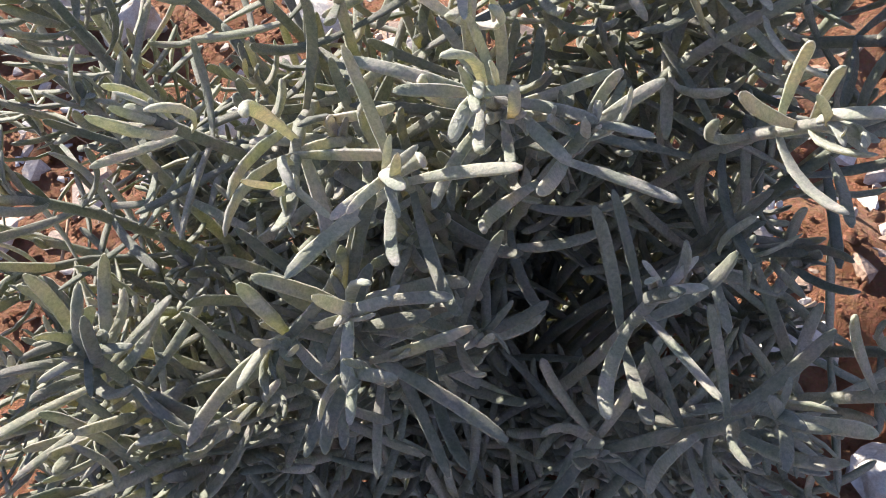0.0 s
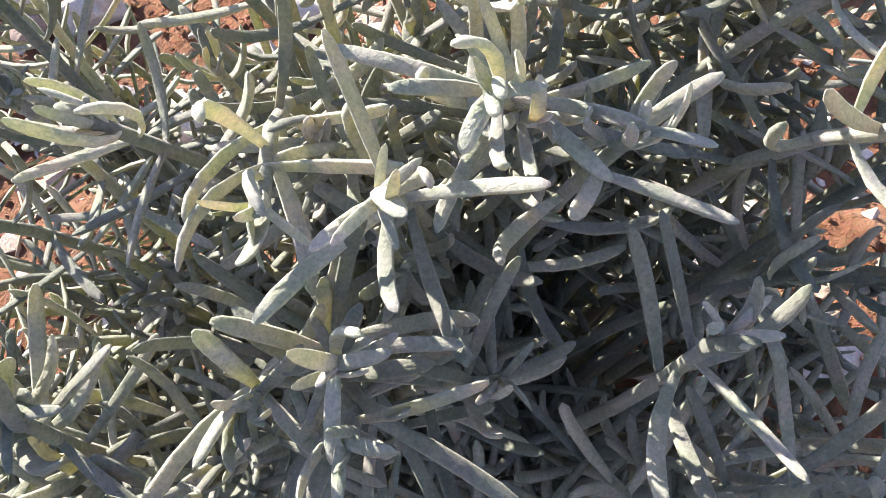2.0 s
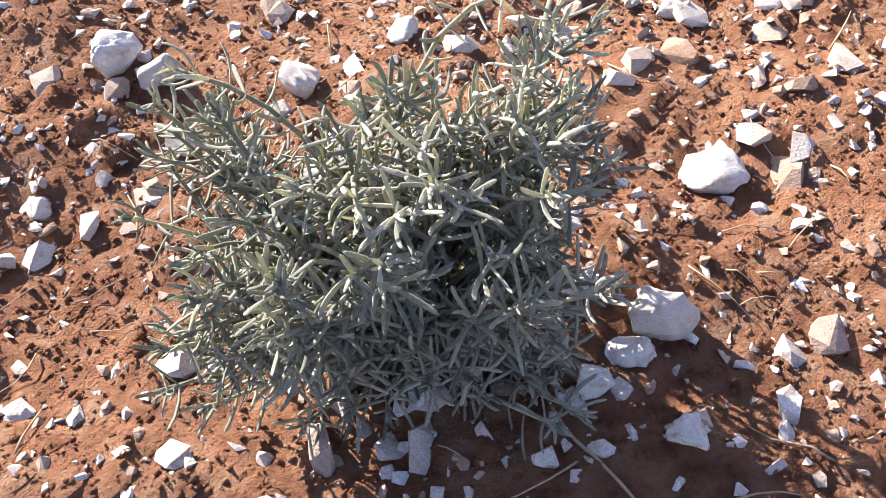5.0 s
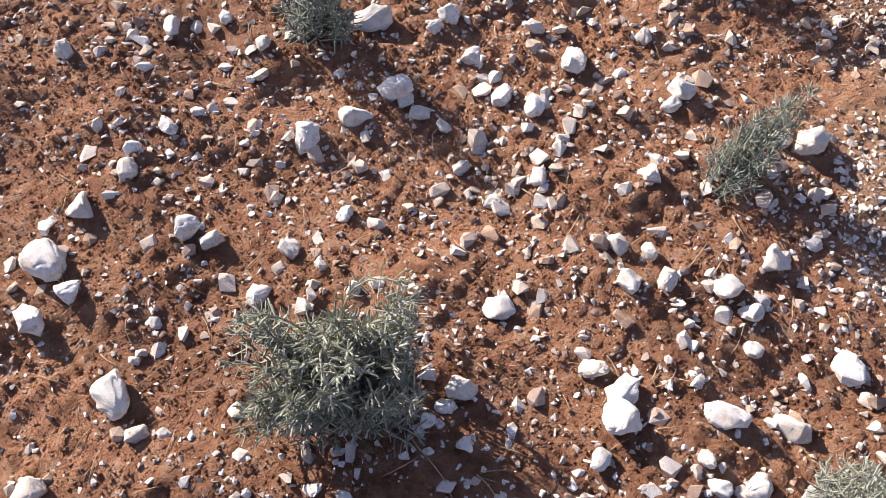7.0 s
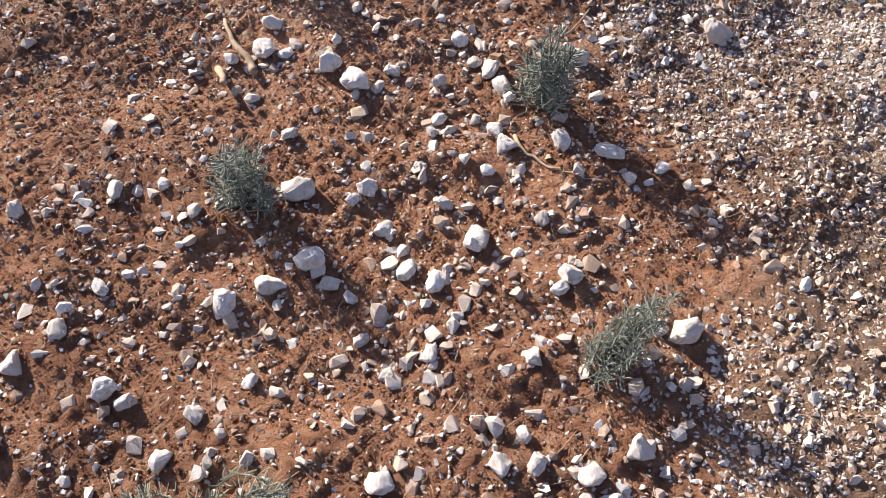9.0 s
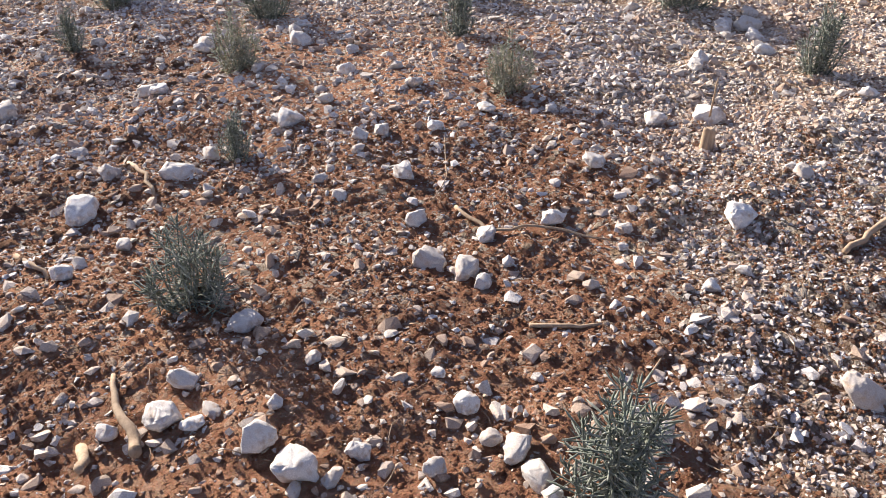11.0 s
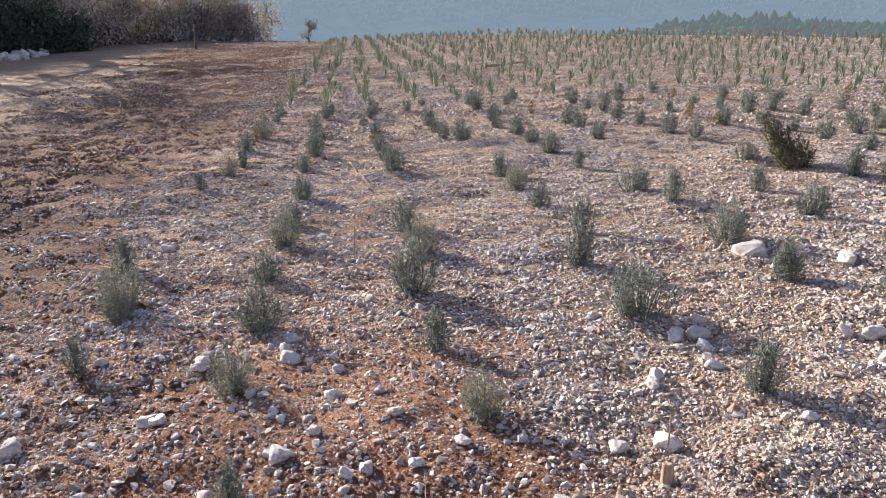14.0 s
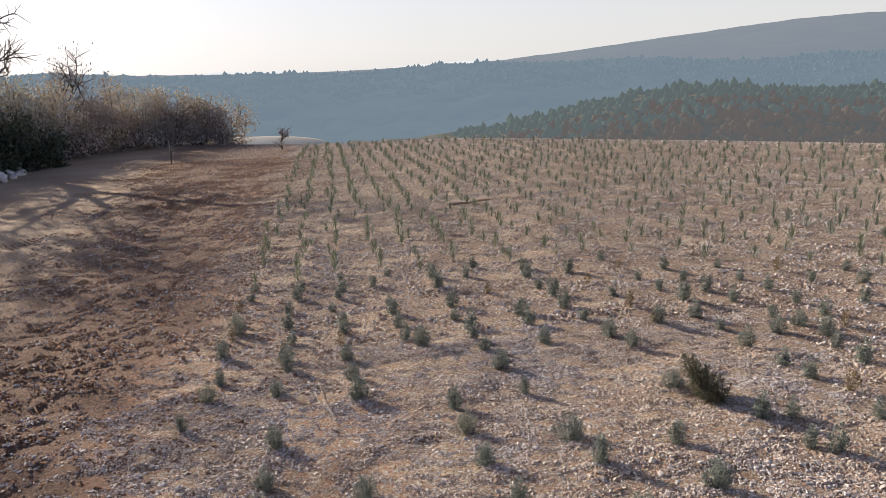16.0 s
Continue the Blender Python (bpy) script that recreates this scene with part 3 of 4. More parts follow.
# place and width of the larger stones
STONES_A = [(0.285, 0.274, 0.053), (-0.248, 0.285, 0.077), (0.528, 0.258, 0.062), (0.522, 0.216, 0.066), (0.114, 0.793, 0.058), (0.026, 0.752, 0.062), (-0.284, 0.687, 0.049), (0.011, 0.525, 0.043), (0.435, 0.649, 0.039), (0.44, 0.803, 0.052), (0.521, 0.897, 0.066), (0.715, 0.425, 0.048), (0.33, 0.92, 0.044), (-0.349, 0.459, 0.046), (-0.399, 0.519, 0.085), (-0.406, 0.415, 0.057), (-0.035, 0.441, 0.043), (-0.355, 0.142, 0.058), (0.677, 0.222, 0.064), (0.49, 0.298, 0.045), (0.286, 0.186, 0.028), (0.907, 0.69, 0.065), (0.856, 0.703, 0.043), (0.628, 0.64, 0.04), (0.697, 0.807, 0.049), (0.29, 1.02, 0.046), (0.186, 0.846, 0.069), (0.383, 0.831, 0.053), (0.3, 0.681, 0.035), (0.355, 0.613, 0.034)]
STONES_B = [(0.099, 0.595, 0.034), (-0.172, 0.578, 0.051), (-0.125, 0.55, 0.04), (0.353, 0.412, 0.054), (0.559, 0.436, 0.047), (0.623, 0.443, 0.043), (0.8, 0.47, 0.055), (0.881, 0.289, 0.058), (0.747, 0.385, 0.038), (0.743, 0.325, 0.033), (-0.177, 0.815, 0.027), (-0.226, 0.785, 0.038), (-0.063, 0.955, 0.034), (-0.244, 1.012, 0.048), (-0.139, 1.021, 0.03), (-0.445, 0.96, 0.043), (-0.207, 0.407, 0.029), (-0.353, 0.617, 0.054), (0.603, 0.496, 0.033), (0.778, 0.203, 0.056), (0.233, 0.229, 0.03), (0.263, 0.246, 0.031), (0.22, 0.215, 0.017), (0.703, 0.118, 0.045), (0.647, 0.117, 0.036), (0.483, 0.161, 0.039), (-0.204, 0.223, 0.037), (0.549, 0.508, 0.038)]
STONES_C = [(0.181, 1.348, 0.056), (0.246, 1.298, 0.079), (0.03, 1.487, 0.053), (0.029, 1.402, 0.06), (0.075, 1.389, 0.036), (0.094, 1.419, 0.037), (0.246, 1.267, 0.029), (0.298, 1.287, 0.033), (0.478, 1.438, 0.044), (0.435, 1.501, 0.027), (0.551, 1.339, 0.054), (0.574, 1.291, 0.052), (0.514, 1.364, 0.034), (0.579, 1.122, 0.051), (0.559, 1.172, 0.045), (0.7, 1.134, 0.052), (0.8, 1.1, 0.063), (1.078, 1.457, 0.073), (0.376, 1.991, 0.06), (0.658, 1.963, 0.059), (-0.37, 2.061, 0.091), (0.111, 1.157, 0.036), (0.142, 1.022, 0.085), (0.294, 1.021, 0.042), (0.454, 0.983, 0.041), (0.262, 0.993, 0.035), (0.409, 1.827, 0.066), (0.479, 1.795, 0.065), (0.511, 1.752, 0.042), (0.094, 1.636, 0.062)]
STONES_D = [(0.231, 1.535, 0.033), (0.191, 1.423, 0.032), (0.326, 1.34, 0.038), (0.435, 1.2, 0.038), (0.433, 1.306, 0.037), (1.025, 1.955, 0.074), (0.522, 1.914, 0.058), (0.401, 1.068, 0.032), (0.494, 1.077, 0.028), (0.542, 1.054, 0.032), (0.73, 1.055, 0.032), (0.904, 1.057, 0.037), (0.751, 1.376, 0.052), (-0.294, 1.789, 0.049), (-0.22, 1.915, 0.044), (0.423, 1.159, 0.03), (0.592, 1.255, 0.036), (0.514, 1.2, 0.027), (0.605, 1.036, 0.021)]
STONES_E = [(0.131, 2.819, 0.067), (-0.09, 3.333, 0.059), (0.115, 3.042, 0.049), (0.278, 2.817, 0.042), (0.533, 2.478, 0.053), (0.771, 2.182, 0.051), (1.106, 2.47, 0.082), (-0.199, 2.215, 0.086), (1.173, 2.862, 0.073), (0.1, 2.584, 0.045), (0.275, 2.388, 0.047), (0.219, 2.363, 0.052), (0.016, 2.475, 0.078), (0.344, 2.18, 0.056), (-0.15, 2.324, 0.054), (0.336, 2.647, 0.059), (0.406, 2.391, 0.047), (0.147, 2.157, 0.04), (-0.411, 2.744, 0.081), (-0.498, 2.356, 0.048), (-0.399, 3.195, 0.075), (0.965, 2.468, 0.062), (0.7, 2.496, 0.046), (-0.147, 2.87, 0.055), (1.203, 2.094, 0.048), (0.068, 2.691, 0.037), (1.937, 4.065, 0.166), (1.421, 3.214, 0.084), (1.34, 3.202, 0.075), (1.375, 2.901, 0.061), (-0.823, 2.627, 0.075), (-0.367, 2.228, 0.06), (-0.069, 3.15, 0.08), (1.216, 3.656, 0.061)]
STONES_F = [(-0.105, 3.35, 0.061), (-0.101, 3.205, 0.063), (1.34, 3.216, 0.063), (1.414, 3.107, 0.075), (1.15, 2.794, 0.063), (2.012, 3.101, 0.08), (2.294, 3.869, 0.104), (1.923, 3.133, 0.07), (1.933, 2.87, 0.075), (-0.399, 3.158, 0.068), (1.986, 3.877, 0.067), (1.456, 3.319, 0.061), (1.518, 2.519, 0.053), (-0.438, 2.745, 0.081), (-0.787, 3.226, 0.053), (1.07, 3.392, 0.056), (0.177, 3.752, 0.061), (-1.018, 4.721, 0.088), (0.937, 4.257, 0.052), (1.919, 4.05, 0.064)]


def stones(rows, label, group, seed):
    rng = random.Random(seed)
    for x, y, w in rows:
        ob = new("stone", rng.choice(ROCKS))
        s = w * 0.53
        z = float(land(x, y))
        ob.matrix_basis = pose(x, y, z + 0.22 * s, rng.uniform(-22, 22), rng.uniform(-22, 22), rng.uniform(0, 360)) @ Matrix.Diagonal((s, s, s * rng.uniform(0.85, 1.2), 1))
        tagged(ob, label, "stone", group)


stones(STONES_A + STONES_B, "angular white limestone lump half sunk in red soil", "stones round the bush", 1)
stones(STONES_C + STONES_D, "pale angular limestone lump on stony soil", "stones in the rows", 2)
stones(STONES_E + STONES_F, "dusty limestone lump on the gravelly field", "stones across the field", 3)
loose = random.Random(9)
more = []
while len(more) < 170:
    x, y = loose.uniform(-1.3, 3.2), loose.uniform(-0.3, 5.5)
    more.append((x, y, loose.choice((0.02, 0.024, 0.03, 0.036)) * (1 + 0.12 * max(0, y - 2))))
stones(more, "small chipped limestone on the soil", "small stones", 4)

# ---- plants ----


def leaf_shape(rings, sides, bend, fold=0.5, twist=0.0, sway=0.0):
    """A narrow blunt leaf of length 1 along z with rolled edges, widest past its middle; bends towards y."""
    v, f = [], []
    marks = {3: (0, 0.7, 1), 4: (0, 0.4, 0.85, 1), 5: (0, 0.3, 0.65, 0.92, 1), 7: (0, 0.18, 0.4, 0.62, 0.82, 0.94, 1)}[rings]
    for i in range(rings):
        k = marks[i]
        w = 0.5 * (0.55 + 0.45 * float(smooth(0, 0.4, k)))
        w *= math.sqrt(max(0.09, 1 - max(0, (k - 0.84) / 0.16) ** 2))
        a = bend * k
        y, z = (1 - math.cos(a)) / bend, math.sin(a) / bend
        for j in range(sides):
            t = 2 * math.pi * j / sides + math.pi / 2
            cx, cy = math.cos(t) * w, math.sin(t) * w * fold
            # a groove along the upper side
            cy -= 0.75 * w * fold * max(0.0, math.sin(t)) ** 6
            cx, cy = cx * math.cos(twist * k) - cy * math.sin(twist * k), cx * math.sin(twist * k) + cy * math.cos(twist * k)
            v.append((cx * 0.125 + sway * k * k, y + cy * 0.125 * math.cos(a), z - cy * 0.125 * math.sin(a)))
    for i in range(rings - 1):
        for j in range(sides):
            p, q = i * sides + j, i * sides + (j + 1) % sides
            f += [(p, q, q + sides), (p, q + sides, p + sides)]
    e = (rings - 1) * sides
    f += [(e, e + j, e + j + 1) for j in range(1, sides - 1)]
    return np.array(v), np.array(f)


def turn_to(way, up):
    """3 x 3 turn: z along way, y on the side of up."""
    z = way / np.linalg.norm(way)
    x = np.cross(up, z)
    if np.linalg.norm(x) < 1e-4:
        x = np.cross(np.array([1.0, 0.1, 0.0]), z)
    x /= np.linalg.norm(x)
    return np.stack([x, np.cross(z, x), z], 1)


# leaves from the tip of a shoot downwards: step along the stem, length, spread in degrees
NODES = [(0.001, 0.16, 14), (0.0015, 0.28, 26), (0.002, 0.42, 38), (0.003, 0.60, 52), (0.005, 0.82, 64), (0.009, 1.0, 74), (0.013, 1.08, 80), (0.015, 1.1, 82), (0.016, 1.0, 84), (0.017, 0.9, 86), (0.017, 0.85, 86), (0.017, 0.8, 84)]


def shoot(base, tip, rng, long, wide, spacing=1.0, bare=0.3, face=(0.0, -0.35, 0.0)):
    """Leaf frames along one shoot that turns outwards: (place, turn, length, width), and its stem points."""
    base, tip = np.array(base, float), np.array(tip, float)
    size = float(np.linalg.norm(tip - base))
    end = np.array([tip[0] * 3.2, tip[1] * 3.2, 0.75]) + np.array(face) + rng.normal(0, 0.22, 3)
    mid = tip - end / np.linalg.norm(end) * size * 0.5
    mid[2] = max(mid[2], 0.25 * tip[2])
    pts = [(1 - k) ** 2 * base + 2 * k * (1 - k) * mid + k * k * tip for k in np.linspace(0, 1, 9)]
    out, turned, down = [], rng.uniform(0, 3), 0.0
    rest = int(size * (1 - bare) / (NODES[-1][0] * spacing)) + 1
    for step, share, spread in NODES + [NODES[-1]] * rest:
        down += step * spacing * rng.uniform(0.8, 1.25)
        k = 1 - down / size
        if k < bare:
            break
        p = (1 - k) ** 2 * base + 2 * k * (1 - k) * mid + k * k * tip
        axis = 2 * (1 - k) * (mid - base) + 2 * k * (tip - mid)
        axis /= np.linalg.norm(axis)
        e1 = np.cross(axis, [0.3, 0.9, 0.2])
        e1 /= np.linalg.norm(e1)
        for side in (0, math.pi):
            a = turned + side + rng.normal(0, 0.22)
            out_way = e1 * math.cos(a) + np.cross(axis, e1) * math.sin(a)
            t = radians(spread + rng.normal(0, 9))
            way = axis * math.cos(t) + out_way * math.sin(t)
            l = long * share * rng.uniform(0.78, 1.22)
            out.append((p, turn_to(way, axis), l, wide * rng.uniform(0.85, 1.2) * (0.7 if share < 0.3 else 1)))
        turned += math.pi / 2 + rng.normal(0, 0.2)
    return out, pts


def bake(leaves, shapes, rng):
    V, F, k = [], [], 0
    for p, t, l, w in leaves:
        v, f = shapes[rng.integers(len(shapes))]
        q = v * np.array([w / 0.125, w / 0.125, l])
        V.append(q @ t.T + p)
        F.append(f + k)
        k += len(v)
    return np.concatenate(V), np.concatenate(F)


def tube(pts, r0, r1, sides=6):
    pts = [np.array(p, float) for p in pts]
    v, f, n = [], [], len(pts)
    for i, p in enumerate(pts):
        d = pts[min(i + 1, n - 1)] - pts[max(i - 1, 0)]
        t = turn_to(d, np.array([0.31, 0.2, 0.93]))
        r = r0 + (r1 - r0) * i / (n - 1)
        for j in range(sides):
            a = 2 * math.pi * j / sides
            v.append(p + t @ np.array([math.cos(a) * r, math.sin(a) * r, 0]))
    for i in range(n - 1):
        for j in range(sides):
            p, q = i * sides + j, i * sides + (j + 1) % sides
            f += [(p, q, q + sides), (p, q + sides, p + sides)]
    f += [(0, j + 1, j) for j in range(1, sides - 1)]
    e = (n - 1) * sides
    f += [(e, e + j, e + j + 1) for j in range(1, sides - 1)]
    return np.array(v), np.array(f)


def joined(pieces):
    V, F, k = [], [], 0
    for v, f in pieces:
        V.append(v)
        F.append(f + k)
        k += len(v)
    return np.concatenate(V), np.concatenate(F)


def part(name, me, parent, label="", kind=""):
    ob = new(name, me)
    ob.parent = parent
    return tagged(ob, label, kind=kind)


FINE = [leaf_shape(7, 8, b, 0.58, t, w) for b, t, w in ((-0.3, 0.5, 0.08), (0.3, -0.4, -0.12), (0.7, 0.3, 0.2), (1.0, 0, -0.14), (1.3, -0.3, 0.18), (1.7, 0.4, -0.2), (0.9, 0.2, 0.26))]
COARSE = [leaf_shape(3, 3, b, 0.75) for b in (-0.3, 0.2, 0.6, 1.0)]
PLAIN = [leaf_shape(3, 3, b, 0.8) for b in (0.2, 0.6)]
LOW = [leaf_shape(5, 5, b, 0.6, t, w) for b, t, w in ((-0.4, 0.5, 0.08), (0.3, -0.4, -0.16), (0.6, 0.3, 0.2), (1.0, 0, -0.1))]

# the bush that the camera starts at: its shoot tips
HERO = (0.105, 0.268)
TIPS = [(0.117, 0.24, 0.205), (0.153, 0.25, 0.205), (0.164, 0.226, 0.188), (0.096, 0.217, 0.185), (0.110, 0.221, 0.19), (0.133, 0.25, 0.214),
        (0.131, 0.27, 0.222), (0.182, 0.208, 0.177), (0.06, 0.215, 0.187), (0.193, 0.251, 0.202), (-0.018, 0.211, 0.12), (0.024, 0.258, 0.18),
        (0.053, 0.206, 0.165), (0.074, 0.208, 0.165), (0.154, 0.21, 0.15), (0.107, 0.226, 0.18), (0.098, 0.243, 0.2), (-0.02, 0.328, 0.19),
        (0.009, 0.339, 0.18), (0.098, 0.30, 0.21), (0.175, 0.297, 0.215), (0.20, 0.28, 0.21), (0.217, 0.283, 0.19), (0.21, 0.214, 0.10),
        (0.038, 0.199, 0.10), (0.128, 0.198, 0.10), (0.082, 0.2, 0.10)]
TIPS_OUTER = [(0.161, 0.312, 0.21), (0.077, 0.303, 0.2), (0.11, 0.318, 0.21), (0.208, 0.31, 0.21), (0.003, 0.226, 0.15), (-0.039, 0.279, 0.15),
              (0.198, 0.249, 0.16), (0.066, 0.261, 0.2), (0.139, 0.257, 0.2), (0.04, 0.278, 0.19), (0.131, 0.227, 0.17), (0.206, 0.357, 0.24),
              (0.22, 0.346, 0.22), (0.182, 0.327, 0.22), (-0.001, 0.329, 0.215), (0.019, 0.312, 0.2), (-0.03, 0.232, 0.10), (-0.005, 0.196, 0.07),
              (0.05, 0.189, 0.05), (0.156, 0.209, 0.05), (0.197, 0.233, 0.10), (0.22, 0.319, 0.2), (0.185, 0.292, 0.2), (0.122, 0.316, 0.2)]


def hero_bush():
    rng = np.random.default_rng(21)
    z0 = float(land(*HERO))
    root = tagged(new("lavender_bush"), "dense silver-grey lavender bush growing in red stony soil", "bush")
    root.location = (*HERO, z0)
    off = np.array([*HERO, z0])
    leaves, stems = [], []
    tips = TIPS + TIPS_OUTER
    for i in range(70):
        a = tips[rng.integers(len(tips))]
        tips.append((a[0] + rng.normal(0, 0.014), a[1] + rng.normal(0, 0.016), max(0.05, a[2] - abs(rng.normal(0.03, 0.03)))))
    for i in range(85):
        x, y = rng.uniform(0.0, 0.215), rng.uniform(0.205, 0.345)
        tips.append((x, y, 0.05 + (0.15 - 5.5 * (x - 0.1) ** 2 - 6 * (y - 0.275) ** 2) * rng.uniform(0.4, 0.85)))
    for i in range(26):
        side = rng.uniform() < 0.65
        if side:
            tips.append((rng.uniform(-0.005, 0.04), rng.uniform(0.205, 0.262), rng.uniform(0.08, 0.15)))
        else:
            tips.append((rng.uniform(0.18, 0.225), rng.uniform(0.205, 0.335), rng.uniform(0.12, 0.185)))
    for i in range(9):
        tips.append((rng.uniform(-0.04, 0.02), rng.uniform(0.325, 0.36), rng.uniform(0.12, 0.155)))
    low, high = np.array((0.149, 0.214, 0.2)), np.array((0.161, 0.292, 0.05))
    given = len(TIPS) + len(TIPS_OUTER)
    for i, t in enumerate(tips):
        k = np.clip(np.dot(np.array(t) - low, high - low) / np.dot(high - low, high - low), 0, 1)
        # a dark hollow in the middle of the bush
        if i >= given and t[0] < 0.06 and 0.265 < t[1] < 0.3 and t[2] > 0.11:
            continue
        if i >= given and np.linalg.norm(low + k * (high - low) - t) < 0.034:
            continue
        t = np.array(t) - off
        base = np.array([t[0] * 0.12 + rng.normal(0, 0.008), t[1] * 0.12 + rng.normal(0, 0.008), -0.005])
        out, pts = shoot(base, t, rng, 0.0265, 0.0026, 0.78, 0.22)
        kept = []
        for leaf in out:
            q = leaf[0] + off
            k = np.clip(np.dot(q - low, high - low) / np.dot(high - low, high - low), 0, 1)
            if i < given and np.linalg.norm(np.array(t) + off - q) < 0.03 or np.linalg.norm(low + k * (high - low) - q) > 0.02:
                kept.append(leaf)
        out = kept
        leaves += out
        stems.append(tube(pts, 0.0022, 0.0013, 6))
    me = big_mesh("stem", *joined(stems), LEAVES, False)
    part("stem", me, root, "thin felted grey stems", kind="stuff")
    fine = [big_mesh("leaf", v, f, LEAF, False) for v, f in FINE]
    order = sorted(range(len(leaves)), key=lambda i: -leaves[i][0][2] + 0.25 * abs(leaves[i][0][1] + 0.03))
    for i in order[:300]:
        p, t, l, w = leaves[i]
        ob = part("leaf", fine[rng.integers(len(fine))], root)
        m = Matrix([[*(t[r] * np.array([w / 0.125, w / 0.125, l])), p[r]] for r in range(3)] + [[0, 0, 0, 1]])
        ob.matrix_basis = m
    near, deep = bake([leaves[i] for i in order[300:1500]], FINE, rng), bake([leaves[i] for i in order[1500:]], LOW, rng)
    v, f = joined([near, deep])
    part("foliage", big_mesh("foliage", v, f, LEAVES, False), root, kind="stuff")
    return root


hero_bush()


def young_bush(seed, leaf_mat, high=0.2, wide=0.075, shoots=24, long=0.030, shapes=COARSE, lean=(0, 0), gap=0.62, leaf=0.0036):
    """One young plant of height and half width given, standing at the origin."""
    rng = np.random.default_rng(seed)
    leaves, stems = [], []
    for i in range(shoots):
        a, r = rng.uniform(0, 6.283), wide * math.sqrt(rng.uniform(0, 1))
        z = high * (1.0 - 0.62 * (r / wide) ** 2) * rng.uniform(0.6, 1.0)
        tip = (r * math.cos(a) + lean[0] * z, r * math.sin(a) + lean[1] * z, z)
        out, pts = shoot((tip[0] * 0.35, tip[1] * 0.35, -0.01), tip, rng, long, leaf, gap, 0.06, (0, 0, 0.3))
        leaves += out
        stems.append(tube(pts[::4] if shapes is PLAIN else pts[::2], 0.0019, 0.0011, 3 if shapes is PLAIN else 5))
    return big_mesh("foliage", *bake(leaves, shapes, rng), leaf_mat, False), big_mesh("stem", *joined(stems), leaf_mat, False)


def bush_thing(meshes, label):
    root = tagged(new("lavender_plant"), label, "plant", "young plants in rows")
    part("foliage", meshes[0], root)
    part("stem", meshes[1], root)
    return root


KINDS = [bush_thing(young_bush(40, LEAVES, 0.2, 0.085, 34, leaf=0.0038), "young silver-grey lavender plant in stony soil"),
         bush_thing(young_bush(41, FIELD_LEAVES, 0.2, 0.055, 27, leaf=0.0038), "slender young lavender plant among gravel"),
         bush_thing(young_bush(42, FIELD_LEAVES, 0.2, 0.072, 36, leaf=0.0038), "young grey-green lavender plant in stony soil"),
         bush_thing(young_bush(43, FIELD_LEAVES, 0.2, 0.105, 40, leaf=0.0038), "spreading grey-green lavender plant among stones"),
         bush_thing(young_bush(44, FIELD_LEAVES, 0.2, 0.06, 36, lean=(0.8, 0.6)), "leaning silver lavender plant among pale stones"),
         bush_thing(young_bush(45, OLIVE_LEAVES, 0.2, 0.085, 60, lean=(-0.8, 0.2), leaf=0.004), "leaning half-dry olive-brown lavender bush"),
         bush_thing(young_bush(46, DRY_LEAVES, 0.2, 0.05, 9, gap=1.3), "sparse half-dry twiggy young plant on gravel"),
         bush_thing(young_bush(47, FIELD_LEAVES, 0.2, 0.07, 24, 0.034, PLAIN, gap=0.8, leaf=0.0058), "small grey-green lavender plant in a stony row"),
         bush_thing(young_bush(48, FIELD_LEAVES, 0.2, 0.055, 20, 0.034, PLAIN, gap=0.8, leaf=0.0058), "slender grey-green lavender plant in a stony row"),
         bush_thing(young_bush(49, DRY_LEAVES, 0.2, 0.06, 9, 0.036, PLAIN, gap=1.3, leaf=0.007), "sparse half-dry young plant in a stony row")]
# kind, place, height
NEAR_PLANTS = [(2, 0.045, 1.0, 0.19), (4, 0.715, 0.60, 0.17), (0, 0.82, 0.09, 0.15), (1, 0.668, 1.25, 0.235), (2, -0.016, 1.70, 0.2),
               (1, -0.08, 2.32, 0.15), (0, -0.23, 2.94, 0.2), (2, -0.24, 3.47, 0.25), (0, -0.89, 3.68, 0.2), (1, -0.85, 3.18, 0.17),
               (1, 0.46, 3.16, 0.2), (0, 0.6, 2.64, 0.17), (2, 0.36, 3.78, 0.28), (3, 1.25, 3.39, 0.26), (1, 1.46, 2.72, 0.22),
               (1, 1.14, 4.07, 0.27), (3, 1.89, 4.28, 0.23), (0, 1.98, 3.76, 0.17)]
MID_PLANTS = [(1, -1.25, 6.2), (0, -1.2, 6.85), (1, -1.17, 7.2), (0, -1.33, 8.75), (2, -0.42, 5.2), (2, -0.43, 5.77), (0, -0.37, 4.7),
              (2, -0.59, 6.82), (1, -0.58, 7.4), (2, 0.29, 4.88), (0, 0.38, 4.42), (2, 0.14, 6.55), (2, 0.06, 7.03), (2, -0.03, 7.57),
              (2, 1.08, 5.2), (0, 1.0, 5.73), (1, 0.93, 6.19), (2, 0.7, 7.73), (1, 1.23, 4.57), (1, 1.52, 6.36), (2, 1.39, 6.94),
              (2, 1.3, 7.43), (1, 1.83, 5.0), (3, 1.71, 5.45), (2, 1.89, 7.5)]
MID_RIGHT = [(1, 2.41, 5.2), (2, 2.63, 7.15), (2, 2.5, 7.5), (2, 2.45, 4.58), (2, 2.57, 3.98), (1, 3.12, 5.47), (1, 3.24, 5.0), (2, 3.08, 7.75),
             (2, 4.36, 7.46), (2, 4.49, 7.2), (1, 2.25, 3.4), (1, 1.97, 3.75), (3, 2.68, 6.15), (1, -1.1, 4.32), (0, -0.94, 3.85), (2, -0.35, 4.13)]


